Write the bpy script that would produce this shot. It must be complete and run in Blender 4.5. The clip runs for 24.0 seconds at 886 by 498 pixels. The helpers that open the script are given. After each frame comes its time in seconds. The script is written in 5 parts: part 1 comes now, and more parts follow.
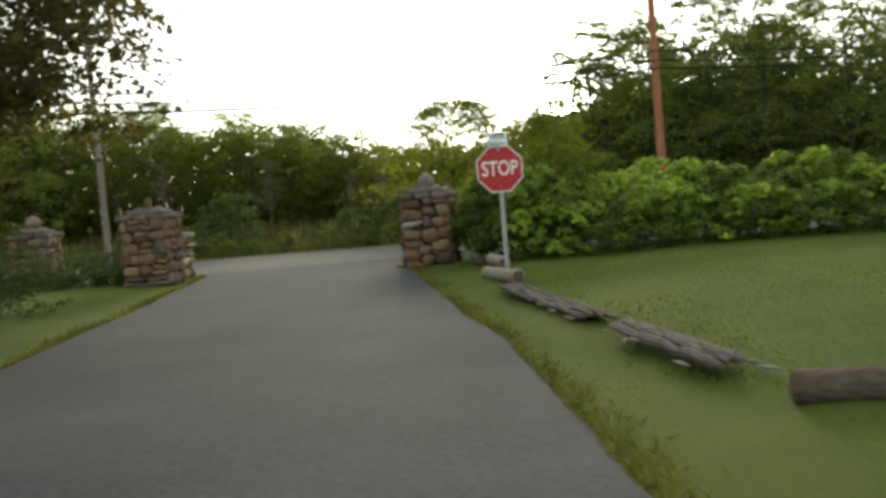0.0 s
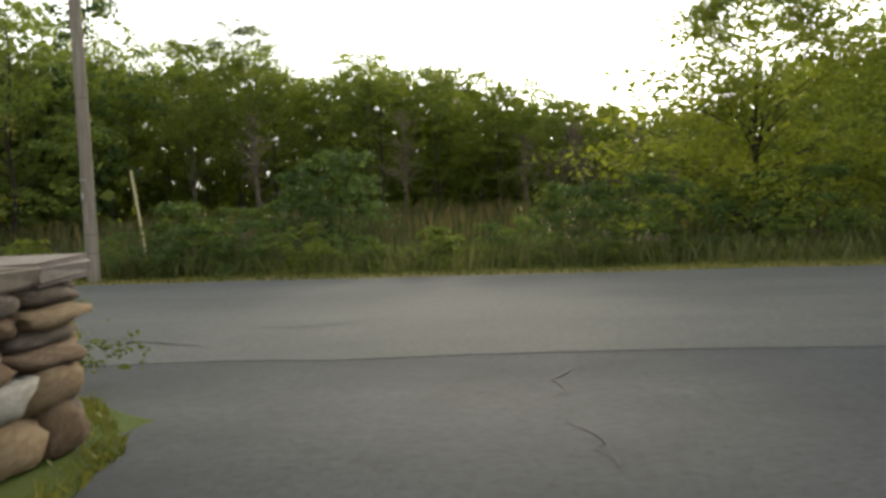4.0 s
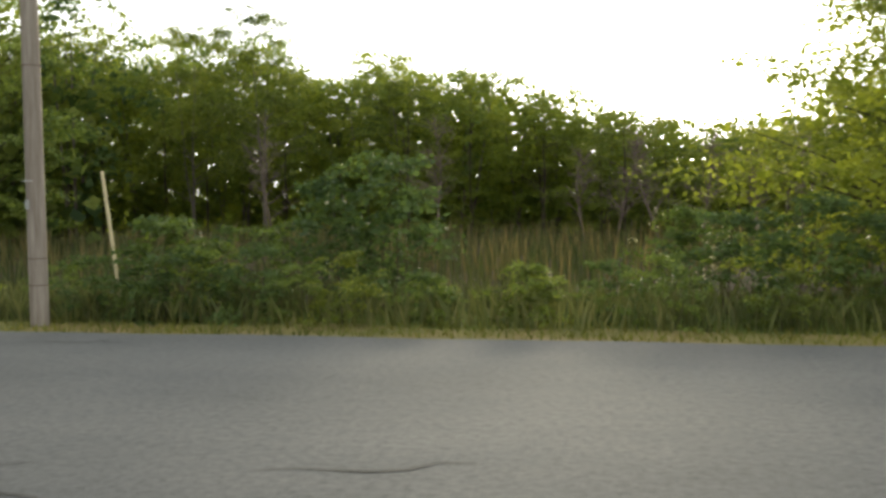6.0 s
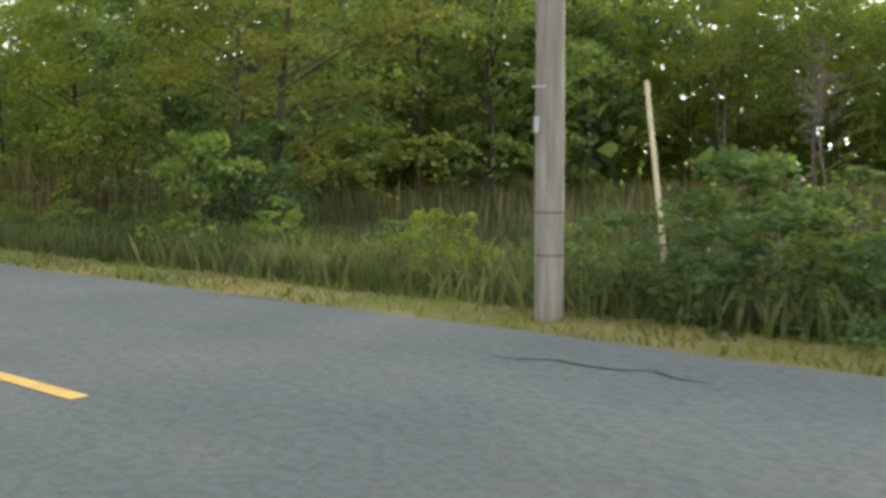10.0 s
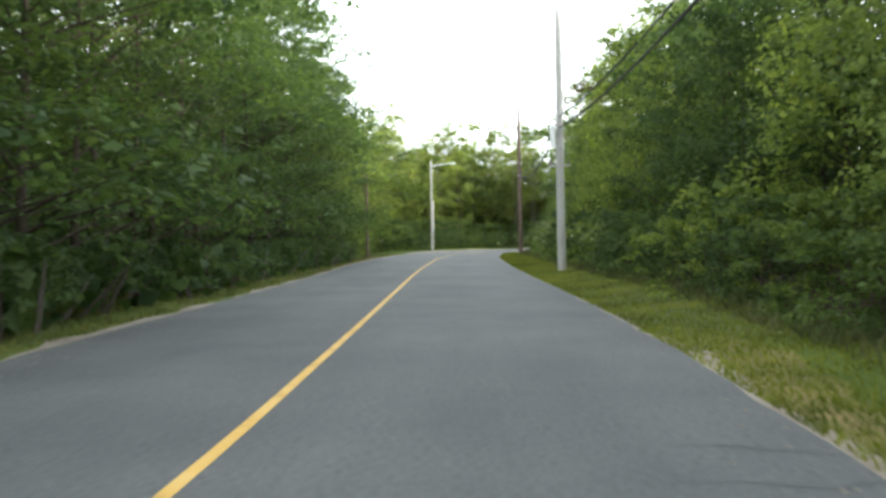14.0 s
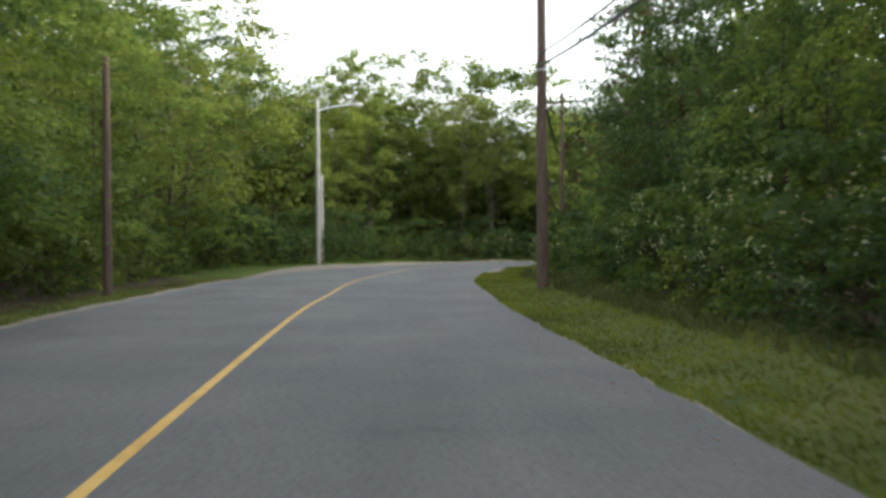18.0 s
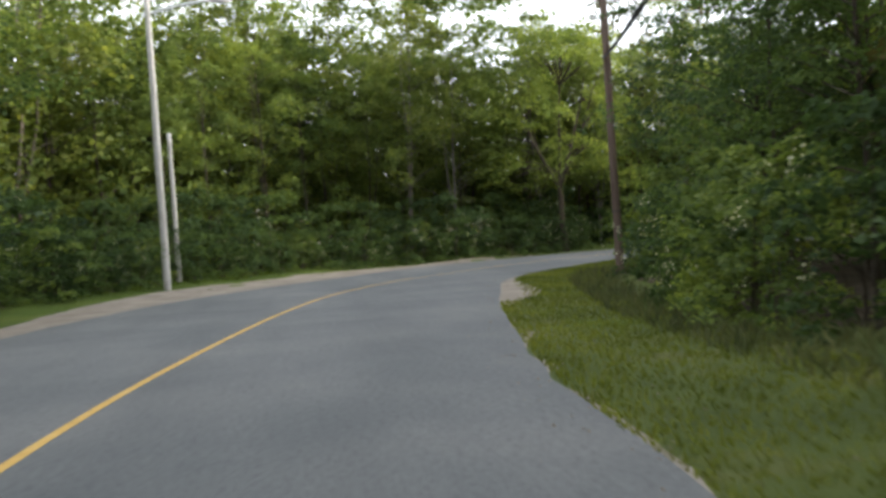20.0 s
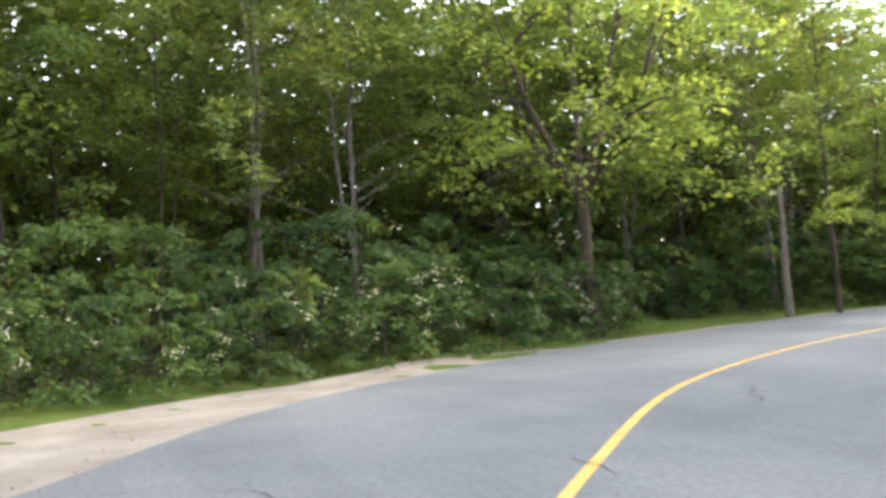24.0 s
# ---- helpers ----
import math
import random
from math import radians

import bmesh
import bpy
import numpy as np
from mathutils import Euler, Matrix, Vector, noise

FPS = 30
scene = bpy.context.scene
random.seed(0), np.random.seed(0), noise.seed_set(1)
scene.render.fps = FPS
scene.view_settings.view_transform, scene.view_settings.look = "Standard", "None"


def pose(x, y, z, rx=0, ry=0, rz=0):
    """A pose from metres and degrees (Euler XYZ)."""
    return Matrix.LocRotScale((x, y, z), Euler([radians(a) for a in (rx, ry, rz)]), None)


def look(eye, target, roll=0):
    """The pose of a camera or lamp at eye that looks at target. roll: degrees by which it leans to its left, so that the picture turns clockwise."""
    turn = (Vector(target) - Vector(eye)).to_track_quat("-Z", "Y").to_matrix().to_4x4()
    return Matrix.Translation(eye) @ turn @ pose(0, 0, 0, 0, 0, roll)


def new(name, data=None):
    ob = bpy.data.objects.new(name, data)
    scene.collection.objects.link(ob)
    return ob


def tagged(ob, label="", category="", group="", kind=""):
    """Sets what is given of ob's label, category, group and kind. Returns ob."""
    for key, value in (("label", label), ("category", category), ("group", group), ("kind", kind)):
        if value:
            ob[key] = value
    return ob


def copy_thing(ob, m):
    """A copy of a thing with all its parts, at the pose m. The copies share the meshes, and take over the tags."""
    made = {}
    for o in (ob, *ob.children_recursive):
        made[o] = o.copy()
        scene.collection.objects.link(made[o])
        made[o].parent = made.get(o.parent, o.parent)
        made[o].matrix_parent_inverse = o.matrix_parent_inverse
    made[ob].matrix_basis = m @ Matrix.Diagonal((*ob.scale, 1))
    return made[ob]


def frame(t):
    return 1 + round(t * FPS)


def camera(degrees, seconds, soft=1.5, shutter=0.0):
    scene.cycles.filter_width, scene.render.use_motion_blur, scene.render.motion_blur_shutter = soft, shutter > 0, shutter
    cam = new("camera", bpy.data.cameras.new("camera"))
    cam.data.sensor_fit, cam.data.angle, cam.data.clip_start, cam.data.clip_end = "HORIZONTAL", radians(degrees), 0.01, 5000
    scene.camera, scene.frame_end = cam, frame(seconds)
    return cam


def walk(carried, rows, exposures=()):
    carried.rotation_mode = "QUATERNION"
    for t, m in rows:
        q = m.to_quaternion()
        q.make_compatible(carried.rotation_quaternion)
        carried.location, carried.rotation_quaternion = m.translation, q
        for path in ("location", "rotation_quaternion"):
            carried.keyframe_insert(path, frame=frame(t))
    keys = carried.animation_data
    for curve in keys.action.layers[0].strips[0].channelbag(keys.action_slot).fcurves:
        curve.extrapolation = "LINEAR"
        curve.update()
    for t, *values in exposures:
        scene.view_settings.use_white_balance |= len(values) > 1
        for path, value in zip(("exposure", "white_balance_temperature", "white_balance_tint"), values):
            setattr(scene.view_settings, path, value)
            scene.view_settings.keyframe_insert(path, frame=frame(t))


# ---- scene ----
cam = camera(47.3, 24.0, soft=3.2, shutter=0.25)
PATH = [
    (0, (15.529, 9.718, 1.527), (15.323, 11.704, 1.410), -4.7),
    (0.5, (14.933, 11.857, 1.486), (14.668, 13.836, 1.372), -2.8),
    (1, (14.321, 13.844, 1.478), (14.218, 15.835, 1.323), -3.0),
    (1.5, (13.762, 15.860, 1.455), (13.690, 17.853, 1.299), -1.2),
    (2, (13.236, 17.886, 1.448), (13.144, 19.879, 1.310), -1.5),
    (2.5, (12.750, 19.910, 1.409), (12.603, 21.901, 1.282), -0.8),
    (3, (12.229, 21.839, 1.340), (11.989, 23.824, 1.287), -0.1),
    (3.5, (11.778, 23.689, 1.345), (11.333, 25.635, 1.224), -3.9),
    (5.5, (9.326, 29.023, 1.412), (8.904, 30.972, 1.253), 0.4),
    (6, (9.106, 29.700, 1.377), (8.647, 31.643, 1.273), -0.9),
    (6.5, (8.902, 30.155, 1.347), (8.430, 32.096, 1.257), -0.6),
    (7, (8.734, 30.621, 1.334), (8.231, 32.556, 1.295), -0.4),
    (7.5, (8.659, 31.021, 1.333), (8.094, 32.936, 1.219), -0.9),
    (8, (8.469, 31.384, 1.324), (7.870, 33.289, 1.226), -0.4),
    (8.5, (8.320, 31.727, 1.318), (7.581, 33.580, 1.177), -1.0),
    (9, (8.121, 32.121, 1.257), (7.233, 33.910, 1.168), -1.6),
    (9.5, (7.239, 32.890, 1.199), (6.036, 34.481, 1.049), -1.9),
    (10, (6.152, 33.871, 1.128), (4.843, 35.373, 0.950), -0.3),
    (10.5, (4.383, 34.503, 1.523), (2.991, 35.927, 1.338), -1.4),
    (11, (2.008, 35.308, 1.367), (0.291, 36.331, 1.296), 1.9),
    (11.5, (-0.703, 36.135, 1.523), (-2.550, 36.900, 1.470), 3.3),
    (13.5, (-19.021, 38.007, 1.239), (-21.019, 38.090, 1.202), -4.6),
    (14, (-24.711, 38.122, 1.315), (-26.710, 38.092, 1.295), -1.0),
    (14.5, (-30.511, 38.220, 1.315), (-32.510, 38.281, 1.295), 1.2),
    (15, (-36.387, 38.233, 1.312), (-38.382, 38.341, 1.232), 0.7),
    (15.5, (-42.357, 38.162, 1.287), (-44.352, 38.300, 1.267), -0.1),
    (16, (-48.426, 38.013, 1.319), (-50.424, 38.099, 1.317), 0.0),
    (16.5, (-54.589, 37.961, 1.338), (-56.586, 38.063, 1.305), -0.4),
    (17, (-60.824, 37.925, 1.295), (-62.820, 38.054, 1.304), -0.4),
    (17.5, (-67.414, 37.956, 1.249), (-69.411, 38.066, 1.271), 0.2),
    (18, (-73.533, 38.086, 1.328), (-75.527, 38.238, 1.315), -0.4),
    (18.5, (-79.921, 38.147, 1.350), (-81.914, 38.300, 1.306), -0.6),
    (19, (-86.226, 38.383, 1.242), (-88.218, 38.560, 1.229), -0.9),
    (19.5, (-92.493, 38.897, 1.396), (-94.480, 39.121, 1.373), -2.7),
    (21.5, (-113.587, 40.505, 1.344), (-115.507, 41.059, 1.273), -4.9),
    (22, (-116.719, 40.407, 1.321), (-118.603, 41.076, 1.256), -5.5),
    (22.5, (-119.435, 40.704, 1.245), (-121.264, 41.514, 1.272), -5.0),
    (23, (-121.701, 40.991, 1.387), (-123.487, 41.890, 1.414), -4.3),
    (23.5, (-123.574, 41.057, 1.300), (-125.371, 41.934, 1.342), -4.6),
    (24, (-125.019, 41.113, 1.315), (-126.886, 41.827, 1.399), -4.7),
]
walk(cam, [(t, look(eye, target, roll)) for t, eye, target, roll in PATH], [(0, 1.4, 6500, 1), (1, 1.28, 6600, -2), (2, 1.28, 6650, -4), (3, 1.6, 6450, 5), (3.5, 1.65, 6450, 5), (9, 2.45, 6250, 5), (10, 2.58, 5900, 2), (11, 3.78, 5500, 8), (12.3, 3.35, 5700, 5), (13.8, 3.15, 5800, 5), (15, 2.5, 5800, 6), (19.5, 2.35, 5850, 10), (22, 3.3, 5750, 10), (23, 3.65, 5750, 12), (24, 3.6, 5750, 13)])

# ---- world, sun, exposure ----
SUN_AZ, SUN_EL = 0.0, 9.0
world = bpy.data.worlds.new("evening_sky")
scene.world = world
world.use_nodes = True
wn, wl = world.node_tree.nodes, world.node_tree.links
sky = wn.new("ShaderNodeTexSky")
sky.sky_type = "NISHITA"
sky.sun_disc = False
sky.sun_elevation, sky.sun_rotation = radians(SUN_EL), radians(SUN_AZ)
sky.air_density, sky.dust_density, sky.ozone_density = 1.0, 1.5, 1.5
haze = wn.new("ShaderNodeHueSaturation")
haze.inputs["Saturation"].default_value = 0.25
wl.new(sky.outputs[0], haze.inputs["Color"])
veil = wn.new("ShaderNodeMix")  # thin even cloud in front of the blue
veil.data_type = "RGBA"
veil.inputs["Factor"].default_value = 0.75
veil.inputs["B"].default_value = (3.12, 3.02, 2.78, 1)
wl.new(haze.outputs[0], veil.inputs["A"])
wl.new(veil.outputs["Result"], wn["Background"].inputs[0])
wn["Background"].inputs[1].default_value = 0.15
sun_data = bpy.data.lights.new("sun", "SUN")
sun_data.energy, sun_data.angle, sun_data.color = 1.7, radians(20), (1.0, 0.84, 0.6)
sun = new("sun", sun_data)
sun_way = Vector((math.sin(radians(SUN_AZ)) * math.cos(radians(SUN_EL)), math.cos(radians(SUN_AZ)) * math.cos(radians(SUN_EL)), math.sin(radians(SUN_EL))))
sun.matrix_world = look(sun_way * 300, (0, 0, 0))
R = random.Random(11)


# ---- materials ----
def shader(name):
    m = bpy.data.materials.new(name)
    m.use_nodes = True
    return m, m.node_tree.nodes, m.node_tree.links, m.node_tree.nodes["Principled BSDF"]


def ramp(nodes, links, value, stops):
    r = nodes.new("ShaderNodeValToRGB")
    els = r.color_ramp.elements
    els[0].position, els[0].color = stops[0][0], (*stops[0][1], 1)
    els[1].position, els[1].color = stops[-1][0], (*stops[-1][1], 1)
    for p, c in stops[1:-1]:
        e = els.new(p)
        e.color = (*c, 1)
    links.new(value, r.inputs[0])
    return r.outputs[0]


def noise_tex(nodes, links, scale, detail=6, rough=0.6, coords="Object", stretch=None, distort=0.0):
    tc = nodes.new("ShaderNodeTexCoord")
    n = nodes.new("ShaderNodeTexNoise")
    n.inputs["Scale"].default_value, n.inputs["Detail"].default_value, n.inputs["Roughness"].default_value = scale, detail, rough
    n.inputs["Distortion"].default_value = distort
    if stretch:
        mp = nodes.new("ShaderNodeMapping")
        mp.inputs["Scale"].default_value = stretch
        links.new(tc.outputs[coords], mp.inputs[0])
        links.new(mp.outputs[0], n.inputs["Vector"])
    else:
        links.new(tc.outputs[coords], n.inputs["Vector"])
    return n.outputs["Fac"]


def mixed(nodes, links, a, b, fac, mode="MIX"):
    x = nodes.new("ShaderNodeMix")
    x.data_type, x.blend_type = "RGBA", mode
    for sock, v in ((x.inputs["Factor"], fac), (x.inputs["A"], a), (x.inputs["B"], b)):
        if isinstance(v, (int, float)):
            sock.default_value = v
        elif isinstance(v, tuple):
            sock.default_value = (*v, 1)
        else:
            links.new(v, sock)
    return x.outputs["Result"]


def bumped(nodes, links, bsdf, height, strength, dist=0.02):
    b = nodes.new("ShaderNodeBump")
    b.inputs["Strength"].default_value, b.inputs["Distance"].default_value = strength, dist
    links.new(height, b.inputs["Height"])
    links.new(b.outputs[0], bsdf.inputs["Normal"])


def rough_mat(name, stops, scale, fine, rough=0.9, bump=0.4, dist=0.01, coords="Object", stretch=None, fine_amt=0.35, spread=0.0, tracks=None, paler=0.0):
    """Two scales of variation, fine grain and relief."""
    m, n, l, b = shader(name)
    big = ramp(n, l, noise_tex(n, l, scale, 5, 0.6, coords, stretch), stops)
    fn = noise_tex(n, l, fine, 8, 0.7, coords, stretch)
    grain = ramp(n, l, fn, [(0.25, (0.55, 0.55, 0.55)), (0.75, (1.35, 1.35, 1.35))])
    col = mixed(n, l, big, grain, fine_amt, "MULTIPLY")
    if spread:
        oi = n.new("ShaderNodeObjectInfo")
        tint = ramp(n, l, oi.outputs["Random"], [(0.0, (1 - spread,) * 3), (0.35, (1, 1 - spread * 0.15, 1 - spread * 0.4)), (0.7, (1 + spread * 0.3, 1 + spread * 0.15, 1)), (1.0, (1 + spread * 0.6,) * 3)])
        col = mixed(n, l, col, tint, 1.0, "MULTIPLY")
    if tracks:
        worn = ramp(n, l, noise_tex(n, l, 0.22, 4, 0.65, coords, tracks), [(0.3, (0.87, 0.87, 0.88)), (0.5, (1, 1, 1)), (0.72, (1.13, 1.12, 1.11))])
        col = mixed(n, l, col, worn, 1.0, "MULTIPLY")
        blot = ramp(n, l, noise_tex(n, l, 16, 6, 0.75, coords), [(0.36, (0.72, 0.72, 0.73)), (0.5, (1, 1, 1)), (0.66, (1.2, 1.2, 1.19))])
        col = mixed(n, l, col, blot, 1.0, "MULTIPLY")
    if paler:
        # paler step by step towards -x
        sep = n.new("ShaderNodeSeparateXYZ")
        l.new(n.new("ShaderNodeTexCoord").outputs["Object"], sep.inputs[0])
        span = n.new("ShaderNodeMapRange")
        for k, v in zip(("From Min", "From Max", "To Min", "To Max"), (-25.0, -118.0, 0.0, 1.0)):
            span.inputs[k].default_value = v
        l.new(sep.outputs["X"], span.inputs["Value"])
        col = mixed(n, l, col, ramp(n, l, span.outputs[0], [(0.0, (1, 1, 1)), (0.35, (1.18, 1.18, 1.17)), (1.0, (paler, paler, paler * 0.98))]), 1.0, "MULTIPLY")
    l.new(col, b.inputs["Base Color"])
    b.inputs["Roughness"].default_value = rough
    b.inputs["Specular IOR Level"].default_value = 0.18
    bumped(n, l, b, fn, bump, dist)
    return m


def leaf_mat(name, dark, mid, light, glow=0.35, spread=0.25):
    """Leaves: colour differs leaf by leaf and plant by plant, light comes through."""
    m, n, l, b = shader(name)
    g = n.new("ShaderNodeNewGeometry")
    low = tuple(0.45 * a + 0.55 * b for a, b in zip(dark, mid))
    high = tuple(0.4 * a + 0.6 * b for a, b in zip(light, mid))
    col = ramp(n, l, g.outputs["Random Per Island"], [(0.0, low), (0.55, mid), (1.0, high)])
    patch = ramp(n, l, noise_tex(n, l, 0.55, 3, 0.6, "Object"), [(0.32, (0.5, 0.55, 0.52)), (0.68, (1.42, 1.32, 1.05))])
    col = mixed(n, l, col, patch, 1.0, "MULTIPLY")
    oi = n.new("ShaderNodeObjectInfo")
    tint = ramp(n, l, oi.outputs["Random"], [(0.0, (1 - spread * 1.5, 1 - spread * 1.3, 1 - spread * 1.4)), (0.5, (1, 1, 1)), (1.0, (1 + spread, 1 + spread * 0.8, 1 - spread * 0.2))])
    col = mixed(n, l, col, tint, 1.0, "MULTIPLY")
    l.new(col, b.inputs["Base Color"])
    b.inputs["Roughness"].default_value = 0.55
    b.inputs["Specular IOR Level"].default_value = 0.1
    tr = n.new("ShaderNodeBsdfTranslucent")
    warm = mixed(n, l, col, (1.45, 1.4, 0.78), 1.0, "MULTIPLY")
    l.new(warm, tr.inputs[0])
    mx = n.new("ShaderNodeMixShader")
    mx.inputs[0].default_value = glow
    l.new(b.outputs[0], mx.inputs[1])
    l.new(tr.outputs[0], mx.inputs[2])
    l.new(mx.outputs[0], n["Material Output"].inputs[0])
    return m


def plain_mat(name, colour, rough=0.5, metal=0.0, grain=40.0, amt=0.25, bump=0.05):
    m, n, l, b = shader(name)
    fn = noise_tex(n, l, grain, 6, 0.65)
    col = mixed(n, l, colour, ramp(n, l, fn, [(0.3, (0.6, 0.6, 0.6)), (0.7, (1.3, 1.3, 1.3))]), amt, "MULTIPLY")
    l.new(col, b.inputs["Base Color"])
    b.inputs["Roughness"].default_value, b.inputs["Metallic"].default_value = rough, metal
    bumped(n, l, b, fn, bump, 0.004)
    return m


GRASS = rough_mat("mown_grass", [(0.25, (0.043, 0.07, 0.010)), (0.5, (0.072, 0.105, 0.015)), (0.75, (0.112, 0.13, 0.026))], 0.35, 55, 0.95, 0.9, 0.03, fine_amt=0.6)
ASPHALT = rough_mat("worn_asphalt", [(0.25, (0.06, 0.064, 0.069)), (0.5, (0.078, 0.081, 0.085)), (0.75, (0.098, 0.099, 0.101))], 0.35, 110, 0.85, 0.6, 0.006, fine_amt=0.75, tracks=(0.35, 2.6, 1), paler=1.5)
DRIVE = rough_mat("drive_asphalt", [(0.25, (0.029, 0.034, 0.042)), (0.5, (0.042, 0.047, 0.056)), (0.75, (0.058, 0.063, 0.071))], 0.6, 100, 0.88, 0.6, 0.006, fine_amt=0.75, tracks=(2.6, 0.35, 1))
SAND = rough_mat("sandy_gravel", [(0.25, (0.146, 0.120, 0.095)), (0.5, (0.215, 0.185, 0.153)), (0.75, (0.284, 0.254, 0.215))], 0.9, 90, 0.95, 0.6, 0.01, fine_amt=0.5)
DRYGRASS = rough_mat("dry_verge", [(0.25, (0.06, 0.085, 0.015)), (0.5, (0.122, 0.11, 0.036)), (0.75, (0.21, 0.155, 0.07))], 0.8, 60, 0.95, 0.8, 0.02, fine_amt=0.55)
DULLGRASS = rough_mat("dull_verge_grass", [(0.25, (0.04, 0.055, 0.014)), (0.5, (0.068, 0.088, 0.02)), (0.75, (0.115, 0.11, 0.038))], 0.6, 60, 0.95, 0.8, 0.02, fine_amt=0.55)
LINE = rough_mat("yellow_paint", [(0.3, (0.34, 0.215, 0.06)), (0.5, (0.46, 0.29, 0.07)), (0.72, (0.5, 0.35, 0.13))], 2.5, 120, 0.7, 0.3, 0.003, fine_amt=0.4)
LITTER = rough_mat("leaf_litter", [(0.25, (0.025, 0.02, 0.012)), (0.5, (0.05, 0.038, 0.022)), (0.75, (0.085, 0.06, 0.036))], 1.2, 35, 0.95, 0.9, 0.03, fine_amt=0.6)
TAR = rough_mat("tar_crack", [(0.3, (0.02, 0.02, 0.022)), (0.7, (0.05, 0.05, 0.05))], 3, 80, 0.8, 0.3)
STONE = rough_mat("field_stone", [(0.2, (0.1, 0.068, 0.048)), (0.5, (0.19, 0.132, 0.092)), (0.8, (0.27, 0.205, 0.155))], 6, 40, 0.92, 0.9, 0.014, fine_amt=0.7, spread=0.42)
STONE_GREY = rough_mat("grey_field_stone", [(0.2, (0.1, 0.08, 0.075)), (0.5, (0.17, 0.142, 0.13)), (0.8, (0.26, 0.225, 0.205))], 6, 40, 0.92, 0.9, 0.014, fine_amt=0.7, spread=0.35)
STONE_TAN = rough_mat("tan_field_stone", [(0.2, (0.17, 0.115, 0.07)), (0.5, (0.27, 0.195, 0.125)), (0.8, (0.36, 0.29, 0.2))], 6, 40, 0.92, 0.9, 0.014, fine_amt=0.7, spread=0.25)
STONE_PALE = rough_mat("pale_field_stone", [(0.2, (0.25, 0.235, 0.215)), (0.5, (0.38, 0.36, 0.33)), (0.8, (0.48, 0.46, 0.43))], 7, 40, 0.92, 0.9, 0.014, fine_amt=0.6)
MORTAR = rough_mat("dark_mortar", [(0.3, (0.055, 0.042, 0.033)), (0.7, (0.11, 0.085, 0.065))], 6, 60, 0.95, 0.6, 0.01)
SLAB = rough_mat("cap_stone", [(0.2, (0.1, 0.082, 0.075)), (0.5, (0.175, 0.15, 0.14)), (0.8, (0.25, 0.22, 0.21))], 4, 40, 0.92, 0.8, 0.012, spread=0.3)
POLE = rough_mat("weathered_pole", [(0.2, (0.13, 0.105, 0.085)), (0.5, (0.22, 0.19, 0.165)), (0.8, (0.32, 0.29, 0.26))], 3, 40, 0.9, 0.5, 0.008, stretch=(6, 6, 0.5))
POLE_BROWN = rough_mat("brown_pole", [(0.2, (0.065, 0.042, 0.032)), (0.5, (0.115, 0.083, 0.067)), (0.8, (0.18, 0.138, 0.112))], 3, 40, 0.9, 0.5, 0.008, stretch=(6, 6, 0.5))
POLE_TAN = rough_mat("tan_pole", [(0.2, (0.1, 0.065, 0.05)), (0.5, (0.2, 0.145, 0.115)), (0.8, (0.29, 0.225, 0.185))], 3, 40, 0.9, 0.5, 0.008, stretch=(6, 6, 0.5))
POLE_RED = rough_mat("reddish_pole", [(0.2, (0.2, 0.085, 0.05)), (0.5, (0.34, 0.15, 0.09)), (0.8, (0.42, 0.22, 0.15))], 3, 40, 0.9, 0.5, 0.008, stretch=(6, 6, 0.5))
POLE_PALE = rough_mat("pale_pole", [(0.2, (0.25, 0.24, 0.22)), (0.5, (0.38, 0.37, 0.35)), (0.8, (0.48, 0.47, 0.45))], 3, 40, 0.9, 0.5, 0.008, stretch=(6, 6, 0.5))
BARK = rough_mat("tree_bark", [(0.2, (0.028, 0.022, 0.017)), (0.5, (0.062, 0.051, 0.040)), (0.8, (0.105, 0.093, 0.077))], 4, 30, 0.95, 0.9, 0.02, stretch=(5, 5, 1), spread=0.3)
BARK_PALE = rough_mat("pale_bark", [(0.2, (0.068, 0.058, 0.050)), (0.5, (0.128, 0.112, 0.098)), (0.8, (0.195, 0.176, 0.158))], 4, 30, 0.95, 0.7, 0.015, stretch=(5, 5, 1), spread=0.2)
BARK_GREY = rough_mat("bare_grey_bark", [(0.2, (0.09, 0.07, 0.058)), (0.5, (0.145, 0.115, 0.098)), (0.8, (0.2, 0.165, 0.145))], 4, 30, 0.95, 0.5, 0.01, stretch=(5, 5, 1), spread=0.2)
LOGWOOD = rough_mat("silvered_log", [(0.2, (0.16, 0.135, 0.11)), (0.5, (0.28, 0.25, 0.22)), (0.8, (0.38, 0.35, 0.32))], 4, 35, 0.95, 0.8, 0.015, stretch=(1, 7, 7))
SILVER = rough_mat("silver_split_wood", [(0.2, (0.075, 0.068, 0.065)), (0.5, (0.15, 0.138, 0.132)), (0.8, (0.26, 0.245, 0.235))], 5, 35, 0.95, 0.9, 0.02, stretch=(7, 1, 7))
ROTTEN = rough_mat("rotten_log", [(0.2, (0.05, 0.04, 0.032)), (0.5, (0.13, 0.105, 0.085)), (0.8, (0.24, 0.2, 0.17))], 5, 35, 0.95, 0.9, 0.02, stretch=(1, 7, 7))
WHITE = plain_mat("white_paint", (0.7, 0.7, 0.68), 0.6, 0, 20, 0.3)
SIGN_WHITE = plain_mat("sign_white", (0.75, 0.75, 0.75), 0.45, 0, 8, 0.15, 0.02)
SIGN_RED = plain_mat("sign_red", (0.42, 0.012, 0.02), 0.45, 0, 6, 0.25, 0.02)
SIGN_BLUE = plain_mat("sign_pale_blue", (0.3, 0.47, 0.52), 0.5, 0, 10, 0.2, 0.02)
